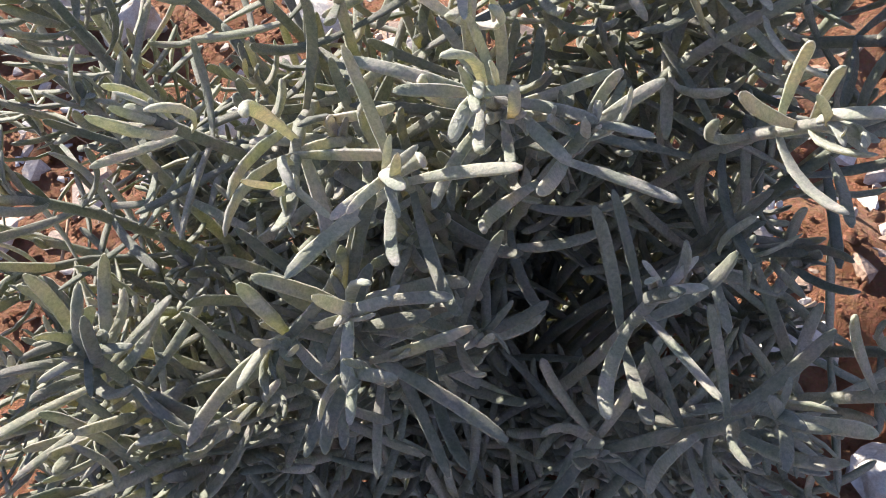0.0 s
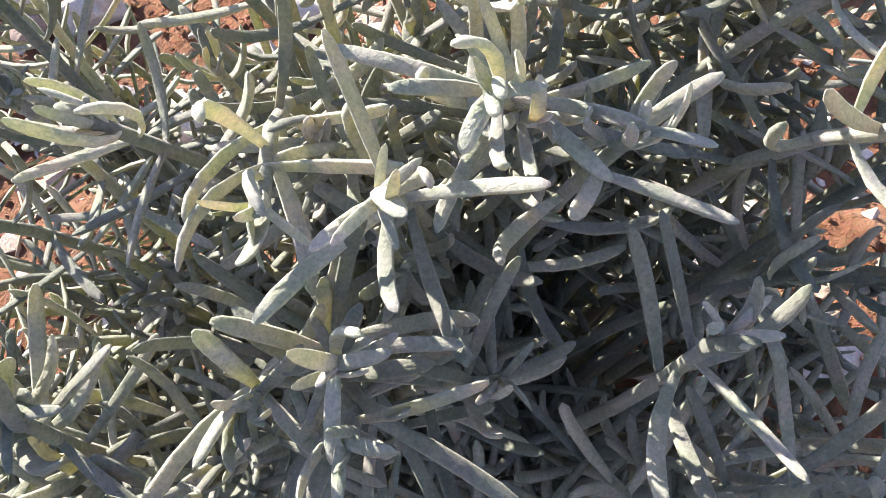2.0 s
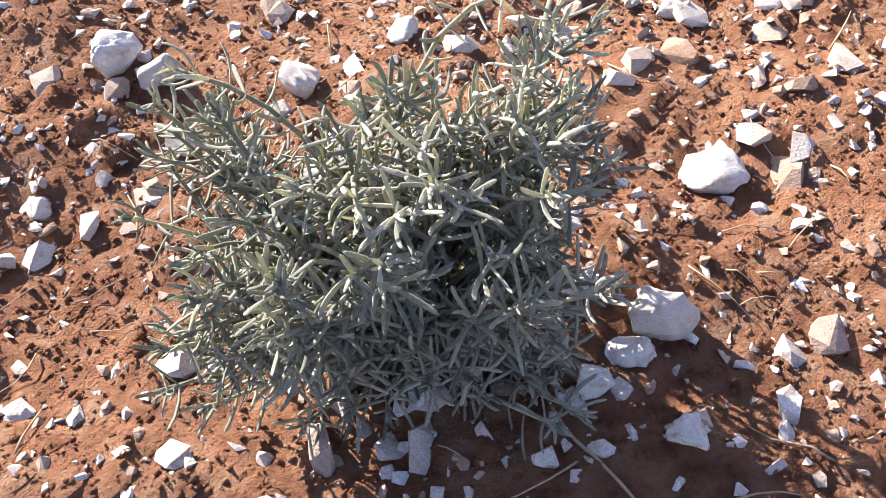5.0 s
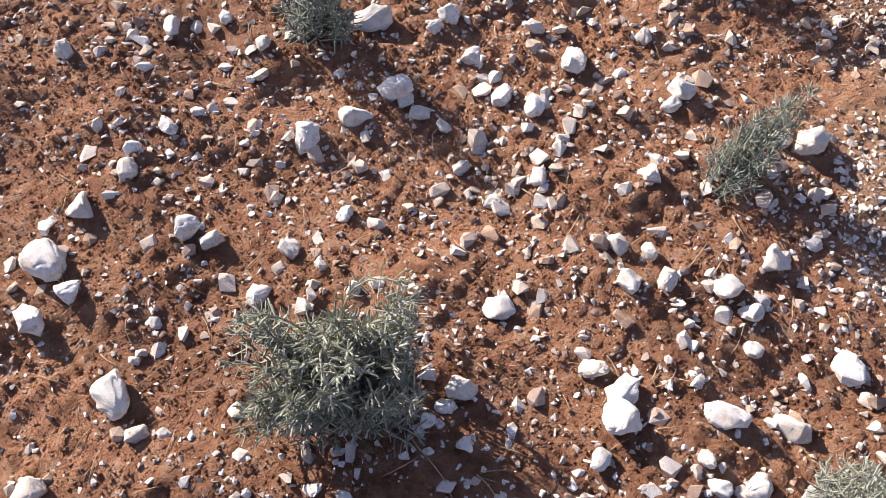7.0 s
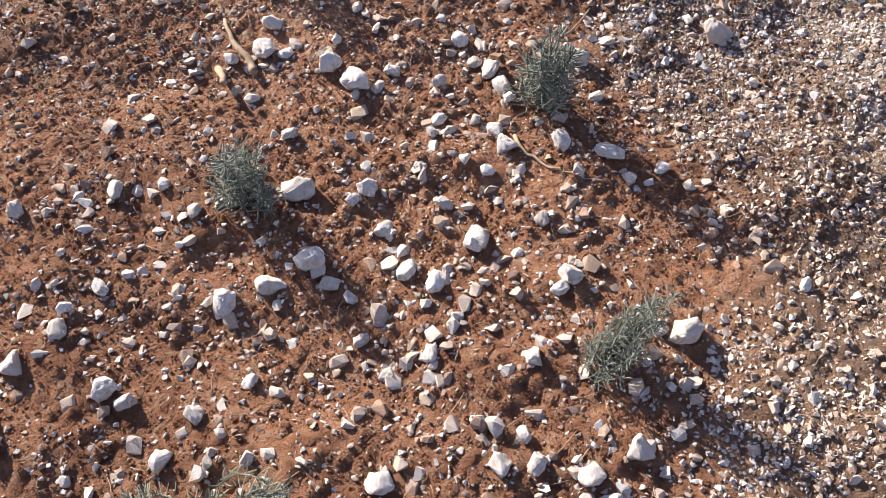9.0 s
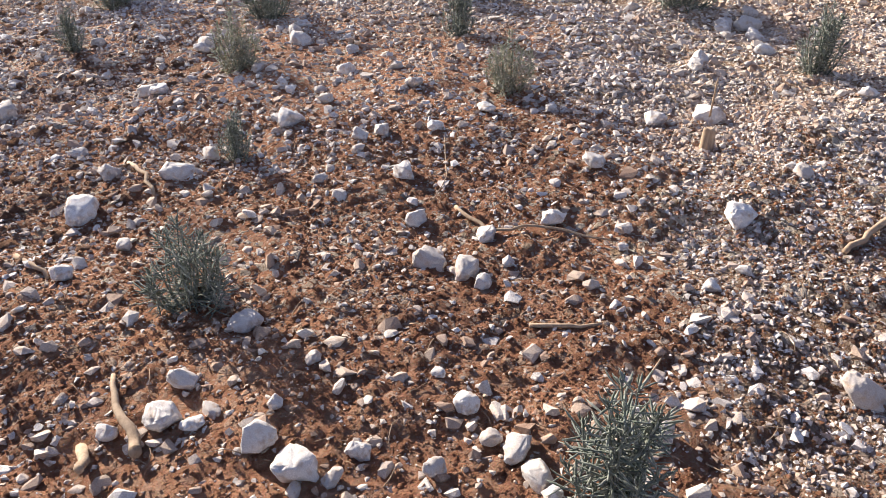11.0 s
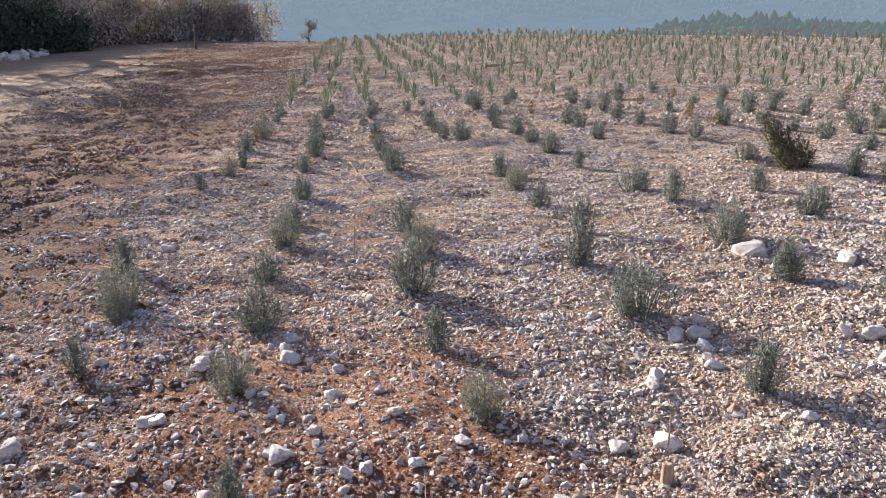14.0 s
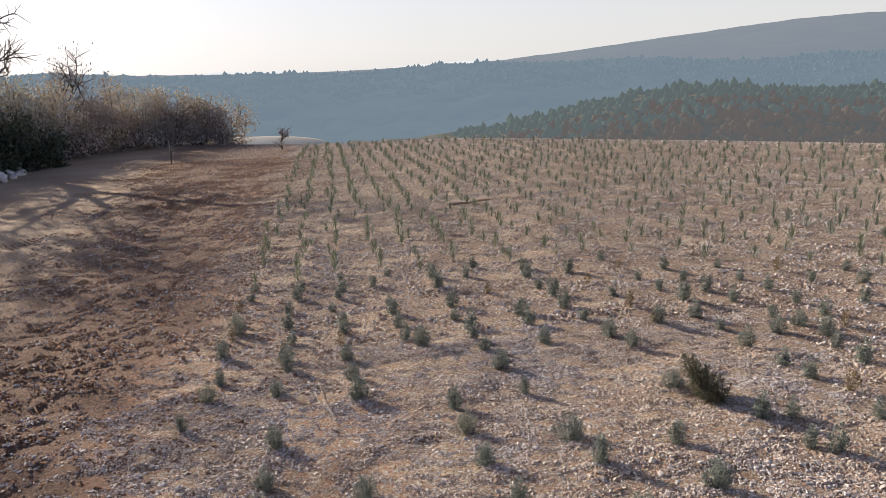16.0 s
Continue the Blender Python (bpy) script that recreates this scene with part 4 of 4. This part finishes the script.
def set_plants():
    rng = random.Random(31)
    used = set()

    def put(kind, x, y, h):
        m = pose(x, y, float(land(x, y)) - 0.004, 0, 0, 0 if kind in (4, 5) else rng.uniform(0, 360)) @ Matrix.Scale(h / 0.2, 4)
        if kind in used:
            ob = copy_thing(KINDS[kind], m)
            ob.matrix_basis = m
        else:
            used.add(kind)
            KINDS[kind].matrix_basis = m
    for k, x, y, h in NEAR_PLANTS:
        put(k, x, y, h)
    for k, x, y in MID_PLANTS + MID_RIGHT:
        put(k, x, y, rng.uniform(0.17, 0.25))
    put(5, 2.98, 5.85, 0.36)
    taken = [(x, y) for _, x, y, *_ in NEAR_PLANTS + MID_PLANTS + MID_RIGHT]
    far = []
    for i in range(0, 62):
        y = 2.0 + rng.uniform(0, 0.4)
        while y < 48:
            x = float(row_x(i, y)) + rng.gauss(0, 0.06)
            if y + 0.67 * x < 31.5 and -12 < x < 40 and (y > 7.6 or x > 3.3) and rng.random() > 0.1:
                far.append((x, y))
            y += rng.uniform(0.36, 0.6)
    far.sort(key=lambda p: math.hypot(p[0] - 0.6, p[1]))
    for x, y in far[:190]:
        put(rng.choice((7, 8, 7, 8, 9)), x, y, rng.uniform(0.15, 0.26))
    return far[190:]


def far_plants(places):
    rng = np.random.default_rng(8)
    blade = (np.array([(-0.06, 0, 0.4), (0, 0.03, 0), (0.06, 0, 0.45), (0, -0.03, 1.0)], float), np.array([(0, 1, 3), (1, 2, 3)]))
    shapes = []
    for s in range(10):
        leaves = []
        for i in range(52):
            a, t = rng.uniform(0, 6.283), abs(rng.normal(0, 0.5))
            way = np.array([math.cos(a) * math.sin(t), math.sin(a) * math.sin(t), math.cos(t)])
            leaves.append((way * rng.uniform(0.0, 0.12), turn_to(way, np.array([0, 0, 1.0])), rng.uniform(0.05, 0.11), rng.uniform(0.008, 0.013)))
        shapes.append(bake(leaves, [blade], rng))
    p = np.array([(x, y, float(land(x, y))) for x, y in places])
    v, f = scatter(shapes, p, rng.uniform(0.9, 1.5, len(p)), rng, 0.06)
    tagged(new("lavender_rows", big_mesh("lavender_rows", v, f, FIELD_LEAVES)), "long rows of small grey-green plants on the pale field", "crop", kind="stuff")


far_plants(set_plants())

# ---- twigs and roots lying on the soil ----


def stick(name, label, pts, r0, r1, high=0.0, seed=0):
    """A dry stick over the given ground points; high lifts its end."""
    rng = random.Random(seed)
    line = []
    n = len(pts)
    for i in range(n - 1):
        for k in range(3):
            t = k / 3
            x = pts[i][0] * (1 - t) + pts[i + 1][0] * t + rng.gauss(0, r0 * 0.6)
            y = pts[i][1] * (1 - t) + pts[i + 1][1] * t + rng.gauss(0, r0 * 0.6)
            line.append((x, y, float(land(x, y)) + r0 * 0.9 + high * (i + t) / (n - 1)))
    x, y = pts[-1]
    line.append((x, y, float(land(x, y)) + r1 + high))
    v, f = tube(line, r0, r1, 7)
    return tagged(new(name, big_mesh(name, v, f, TWIG, False)), label, "stick")


stick("dry_stick", "bleached dry stick lying on red soil", [(0.598, 1.154), (0.627, 1.11), (0.665, 1.073), (0.702, 1.041)], 0.0045, 0.0022, 0, 1)
stick("dry_twig", "thin dry twig lying among stones", [(0.683, 1.056), (0.74, 1.037), (0.787, 1.03)], 0.002, 0.0012, 0, 2)
stick("dry_twig", "long forked dry twig on stony soil", [(0.458, 2.035), (0.503, 1.969), (0.542, 1.928), (0.627, 1.916), (0.764, 1.887)], 0.005, 0.002, 0.01, 3)
stick("old_root", "grey broken root standing out of the soil", [(-0.09, 1.507), (-0.063, 1.439), (-0.017, 1.383), (0.008, 1.335)], 0.004, 0.01, 0.01, 4)
stick("old_root", "short broken root stub in red soil", [(-0.078, 1.366), (-0.049, 1.288)], 0.009, 0.006, 0.04, 5)
stick("dry_branch", "thick bleached branch lying on gravel", [(1.19, 1.83), (1.256, 1.867), (1.33, 1.91), (1.42, 1.93)], 0.006, 0.008, 0.01, 6)
stick("thin_root", "thin pale root trailing from the bush", [(0.205, 0.209), (0.227, 0.176), (0.253, 0.145), (0.268, 0.113)], 0.0014, 0.0009, 0, 7)
stick("dry_twig", "thin dry twig leaning on a plant", [(0.727, 1.45), (0.784, 1.513)], 0.0025, 0.0015, 0.03, 8)
stick("dry_stick", "short dark stick on bare soil", [(0.59, 1.625), (0.657, 1.618), (0.709, 1.618)], 0.0045, 0.003, 0, 9)
stick("dry_stick", "bleached stick beside pale stones", [(-0.42, 1.87), (-0.37, 1.83), (-0.322, 1.786)], 0.006, 0.004, 0, 10)
stick("old_root", "curved bleached root among stones", [(-0.339, 2.285), (-0.27, 2.2), (-0.224, 2.116)], 0.006, 0.004, 0.01, 11)
stick("dry_stick", "dry stick standing up from the soil", [(0.04, 4.45), (0.037, 4.5)], 0.005, 0.004, 0.15, 12)
stick("dry_twig", "thin bent dry stem over a stone", [(1.10, 2.45), (1.09, 2.42), (1.085, 2.40)], 0.003, 0.002, 0.13, 13)
stick("dry_branch", "fallen dry branch across the rows", [(1.35, 16.07), (1.8, 15.95), (2.22, 15.88)], 0.03, 0.02, 0.05, 14)
stick("dry_branch", "pale broken branch on gravel", [(2.668, 3.84), (2.653, 3.66)], 0.02, 0.014, 0.02, 15)
stick("dry_twig", "wiry dry twig on the soil", [(0.428, 2.363), (0.437, 2.16), (0.406, 2.041)], 0.0014, 0.001, 0.01, 16)
stick("dry_twig", "dry twig at the foot of a plant", [(0.727, 1.226), (0.591, 1.236)], 0.002, 0.0014, 0, 17)
stick("dry_twig", "thin dry twig between the rows", [(-0.31, 7.27), (-0.15, 6.6), (0.04, 5.88)], 0.0035, 0.0025, 0.03, 18)


def stump():
    """A short sawn peg of wood."""
    bm = bmesh.new()
    bmesh.ops.create_cone(bm, cap_ends=True, segments=9, radius1=0.017, radius2=0.015, depth=0.06)
    for p in bm.verts:
        p.co += Vector((random.uniform(-1, 1), random.uniform(-1, 1), random.uniform(-1, 1))) * 0.003
    bmesh.ops.bevel(bm, geom=bm.edges[:], offset=0.003, segments=1, affect="EDGES")
    me = bpy.data.meshes.new("wooden_stump")
    bm.to_mesh(me)
    me.materials.append(TWIG)
    ob = tagged(new("wooden_stump", me), "short weathered wooden stump in stony soil", "stump")
    ob.matrix_basis = pose(1.052, 2.29, float(land(1.052, 2.29)) + 0.022, -8, 6, 20)


stump()

# dry litter: straw and broken stems scattered over the soil


def litter():
    rng = np.random.default_rng(77)
    pieces = []
    for _ in range(1500):
        x, y = rng.uniform(-1.0, 2.0), rng.uniform(-0.4, 3.2)
        a, l = rng.uniform(0, 6.283), rng.uniform(0.012, 0.06)
        bend = rng.normal(0, 0.35)
        pts = []
        for k in (0, 0.35, 0.7, 1.0):
            px, py = x + l * k * math.cos(a + bend * k), y + l * k * math.sin(a + bend * k)
            pts.append((px, py, float(land(px, py)) + 0.002 + 0.004 * math.sin(3 * k)))
        pieces.append(tube(pts, rng.uniform(0.0005, 0.0012), 0.0005, 4))
    tagged(new("straw_litter", big_mesh("straw_litter", *joined(pieces), TWIG, False)), "scattered dry straw and stem bits on soil", "litter", kind="stuff")


litter()

# ---- hedge, trees and markers at the field's edge ----


def limb(out, p, way, length, radius, depth, rng, spread):
    pts = [p]
    d = way
    for k in range(4):
        d = d + rng.normal(0, 0.13, 3)
        d /= np.linalg.norm(d)
        pts.append(pts[-1] + d * length / 4)
    out[0].append(tube(pts, radius, radius * 0.6, 5 if depth > 1 else 4))
    if depth == 0:
        out[1].append(pts[-1])
        out[1].append(pts[2])
        return
    for _ in range(3 if depth > 2 else 5):
        q = pts[rng.integers(2, 5)]
        w = d + rng.normal(0, spread, 3) + np.array([0, 0, 0.15])
        limb(out, q, w / np.linalg.norm(w), length * rng.uniform(0.55, 0.78), radius * 0.55, depth - 1, rng, spread)


def tree(name, label, x, y, high, depth, spread, per_tip, leaf, leaf_mat, seed, trunk=0.35, thick=0.03, cloud=0.25):
    rng = np.random.default_rng(seed)
    out = ([], [])
    limb(out, np.array([0, 0, -0.1]), np.array([rng.normal(0, 0.08), rng.normal(0, 0.08), 1.0]), high * trunk, high * thick, depth, rng, spread)
    top = max(p[2] for p in out[1])
    k = high / top
    root = tagged(new(name), label, "tree" if "tree" in name else "shrub", "" if "tree" in name else "hedge shrubs")
    root.location = (x, y, float(land(x, y)))
    v, f = joined(out[0])
    part("trunk", big_mesh("trunk", v * k, f, BARK, False), root)
    if per_tip:
        leaves = []
        for p in out[1]:
            for _ in range(per_tip):
                q = p * k + rng.normal(0, cloud, 3) * np.array([1, 1, 0.8])
                if q[2] < 0.05:
                    q[2] = rng.uniform(0.05, 0.5)
                w = rng.normal(0, 1, 3)
                w /= np.linalg.norm(w)
                leaves.append((q, turn_to(w, np.array([0.2, 0.1, 1.0])), leaf * rng.uniform(0.6, 1.4), leaf * 0.5))
        part("crown", big_mesh("crown", *bake(leaves, [leaf_shape(3, 3, 0.3)], rng), leaf_mat), root)
    return root


# a single small leaf of the shrubs
DIAMOND = (np.array([(-0.06, 0, 0.4), (0, 0.02, 0), (0.06, 0, 0.45), (0, -0.02, 1.0)], float), np.array([(0, 1, 3), (1, 2, 3)]))


def shrub(label, x, y, high, wide, leaf_mat, seed, dense=6400):
    """A lumpy shrub: stems from one root, leaves in uneven clumps with gaps."""
    rng = np.random.default_rng(seed)
    root = tagged(new("hedge_shrub"), label, "shrub", "hedge shrubs")
    root.location = (x, y, float(land(x, y)))
    stems, leaves = [], []
    for _ in range(24):
        a, r = rng.uniform(0, 6.283), wide * math.sqrt(rng.uniform(0, 1))
        z = high * (rng.uniform(0.06, 0.4) if rng.uniform() < 0.45 else rng.uniform(0.3, 0.95)) * (1 - 0.35 * (r / wide) ** 2)
        c, s = np.array([r * math.cos(a), r * math.sin(a), z]), high * rng.uniform(0.14, 0.26)
        stems.append(tube([(0, 0, -0.1), c * np.array([0.5, 0.5, 0.4]), c, c + rng.normal(0, s * 0.4, 3) + np.array([0, 0, s * 1.2])], 0.035, 0.006, 4))
        for _ in range(dense // 24):
            d = rng.normal(0, 1, 3)
            d /= np.linalg.norm(d)
            p = c + d * s * rng.uniform(0.3, 1.15) * np.array([1.2, 1.2, 1])
            p[2] = max(p[2], 0.05)
            w = d + rng.normal(0, 0.7, 3)
            leaves.append((p, turn_to(w, np.array([0.1, 0.2, 1.0])), rng.uniform(0.08, 0.2), rng.uniform(0.05, 0.11)))
    part("stem", big_mesh("stem", *joined(stems), BARK, False), root)
    part("crown", big_mesh("crown", *bake(leaves, [DIAMOND], rng), leaf_mat), root)


def hedge():
    k = 0
    # foot of the hedge, from the field's far corner towards the camera
    for x, y, h, m in [(-8.9, 41.5, 2.3, 1), (-9.9, 41.0, 2.0, 0), (-10.9, 40.2, 2.2, 1), (-11.9, 39.2, 2.2, 0), (-12.8, 38.0, 2.6, 1), (-13.6, 36.6, 2.6, 1),
                       (-14.2, 35.0, 2.8, 1), (-14.8, 33.4, 3.0, 0), (-15.4, 31.6, 3.2, 0), (-15.9, 29.8, 3.3, 0), (-16.3, 28.0, 3.3, 1), (-16.6, 26.0, 3.2, 0),
                       (-16.8, 24.0, 3.0, 1), (-17.0, 22.0, 3.0, 0), (-13.0, 41.5, 2.6, 0), (-15.2, 38.5, 2.9, 1), (-17.2, 34.5, 3.4, 0), (-18.6, 30.5, 3.6, 0)]:
        shrub("dense dusky green shrub in the field hedge" if m == 0 else "twiggy russet-brown shrub in the field hedge", x, y, 1.2 * h, 1.35,
              BUSH_LEAVES if m == 0 else RUSSET_LEAVES, 100 + k)
        k += 1
    for x, y, h in [(-14.0, 29.5, 2.5), (-15.2, 28.2, 2.9), (-13.5, 31.0, 2.0), (-14.9, 26.4, 2.4)]:
        shrub("dark evergreen shrub above a heap of stones", x, y, h, 1.2, EVERGREEN, 140 + k)
        k += 1


hedge()
tree("bare_tree", "tall bare winter tree standing in the hedge", -15.0, 31.0, 8.2, 5, 0.8, 0, 0, None, 7, 0.24, 0.016)
# out of view, added for the soft twig shadow it throws on the field
tree("bare_tree", "unseen bare winter tree with dense twigs, added for its shadow", -17.2, 22.5, 8.2, 5, 0.6, 0, 0, None, 27, 0.3, 0.016)
tree("round_tree", "small round-crowned tree above the hedge", -14.6, 37.0, 4.7, 3, 0.7, 5, 0.11, BUSH_LEAVES, 12, 0.42, 0.02, 0.16)
# likewise unseen, added to shade the field from the left
tree("bare_tree", "unseen tall bare winter tree, added for its shadow", -17.4, 28.0, 8.8, 5, 0.5, 0, 0, None, 17, 0.3, 0.016)
tree("young_tree", "small dark sapling at the field's end", -4.55, 33.4, 0.85, 2, 0.5, 10, 0.06, BUSH_LEAVES, 19, 0.4, 0.03, 0.06)


def post():
    v, f = tube([(0, 0, -0.05), (0.01, 0, 0.4), (0.0, 0.01, 0.85)], 0.03, 0.025, 7)
    root = tagged(new("marker_post", big_mesh("marker_post", v, f, BARK, False)), "thin grey wooden marker post in bare soil", "post")
    root.location = (-8.1, 30.0, float(land(-8.1, 30.0)))


post()
pile = random.Random(3)
stones([(-13.3 + pile.gauss(0, 0.35), 27.3 + pile.gauss(0, 1.4), pile.uniform(0.2, 0.5)) for _ in range(40)],
       "grey limestone block in a heap by the hedge", "stone heap", 6)


# ---- far woods ----


def crown_material(name, tones, haze_glow, amount):
    """Tree crowns far off, one tone to a crown, with haze added as emission."""
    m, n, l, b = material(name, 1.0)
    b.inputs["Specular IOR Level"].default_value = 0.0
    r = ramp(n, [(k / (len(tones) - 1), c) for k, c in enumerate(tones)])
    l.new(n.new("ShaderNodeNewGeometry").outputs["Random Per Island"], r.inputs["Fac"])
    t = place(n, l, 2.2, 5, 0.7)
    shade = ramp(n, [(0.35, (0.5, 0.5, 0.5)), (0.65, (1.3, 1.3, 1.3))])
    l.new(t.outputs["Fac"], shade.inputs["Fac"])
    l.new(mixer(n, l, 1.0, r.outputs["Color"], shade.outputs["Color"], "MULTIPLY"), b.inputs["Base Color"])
    b.inputs["Emission Color"].default_value = (*haze_glow, 1)
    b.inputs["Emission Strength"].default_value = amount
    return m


# the emission colour paints the haze over the crowns
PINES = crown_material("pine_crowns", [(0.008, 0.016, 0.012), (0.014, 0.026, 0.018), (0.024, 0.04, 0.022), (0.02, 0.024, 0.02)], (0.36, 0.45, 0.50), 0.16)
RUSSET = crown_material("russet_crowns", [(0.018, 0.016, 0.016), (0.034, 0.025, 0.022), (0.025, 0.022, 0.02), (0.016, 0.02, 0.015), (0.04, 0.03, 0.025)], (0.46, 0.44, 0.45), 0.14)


def woods(name, label, mat, number, near, far, x0, x1, top, low, high, seed, foot=-46.0, span=(0.1, 1.0), pointed=0.0):
    """Tree crowns that clothe a far slope."""
    rng = np.random.default_rng(seed)
    x, k = rng.uniform(x0, x1, number), rng.uniform(*span, number)
    z = foot + (top(x) - foot) * np.sin(k * np.pi / 2) ** 1.1
    size = low + (high - low) * rng.uniform(0, 1, number) ** 1.6
    v, f = ball(1)
    shapes = []
    for t in (0.8, 1.0, 1.3, 1.7, 2.1, 1.1, 1.5):
        lump = 1 + 0.30 * np.sin(v @ rng.normal(0, 3.2, 3) + rng.uniform(0, 6)) + rng.normal(0, 0.17, len(v))
        w = v * lump[:, None]
        w[:, :2] *= np.clip(1 - pointed * (v[:, 2:] + 0.4), 0.12, 1.3)
        shapes.append((w * np.array([1, 1, t * (1 + 0.7 * pointed)]), f))
    p = np.stack([x, near + (far - near) * k, z], 1)
    v, f = scatter(shapes, p, size, rng, 0.08)
    tagged(new(name, big_mesh(name, v, f, mat, False)), label, "woods", kind="stuff")


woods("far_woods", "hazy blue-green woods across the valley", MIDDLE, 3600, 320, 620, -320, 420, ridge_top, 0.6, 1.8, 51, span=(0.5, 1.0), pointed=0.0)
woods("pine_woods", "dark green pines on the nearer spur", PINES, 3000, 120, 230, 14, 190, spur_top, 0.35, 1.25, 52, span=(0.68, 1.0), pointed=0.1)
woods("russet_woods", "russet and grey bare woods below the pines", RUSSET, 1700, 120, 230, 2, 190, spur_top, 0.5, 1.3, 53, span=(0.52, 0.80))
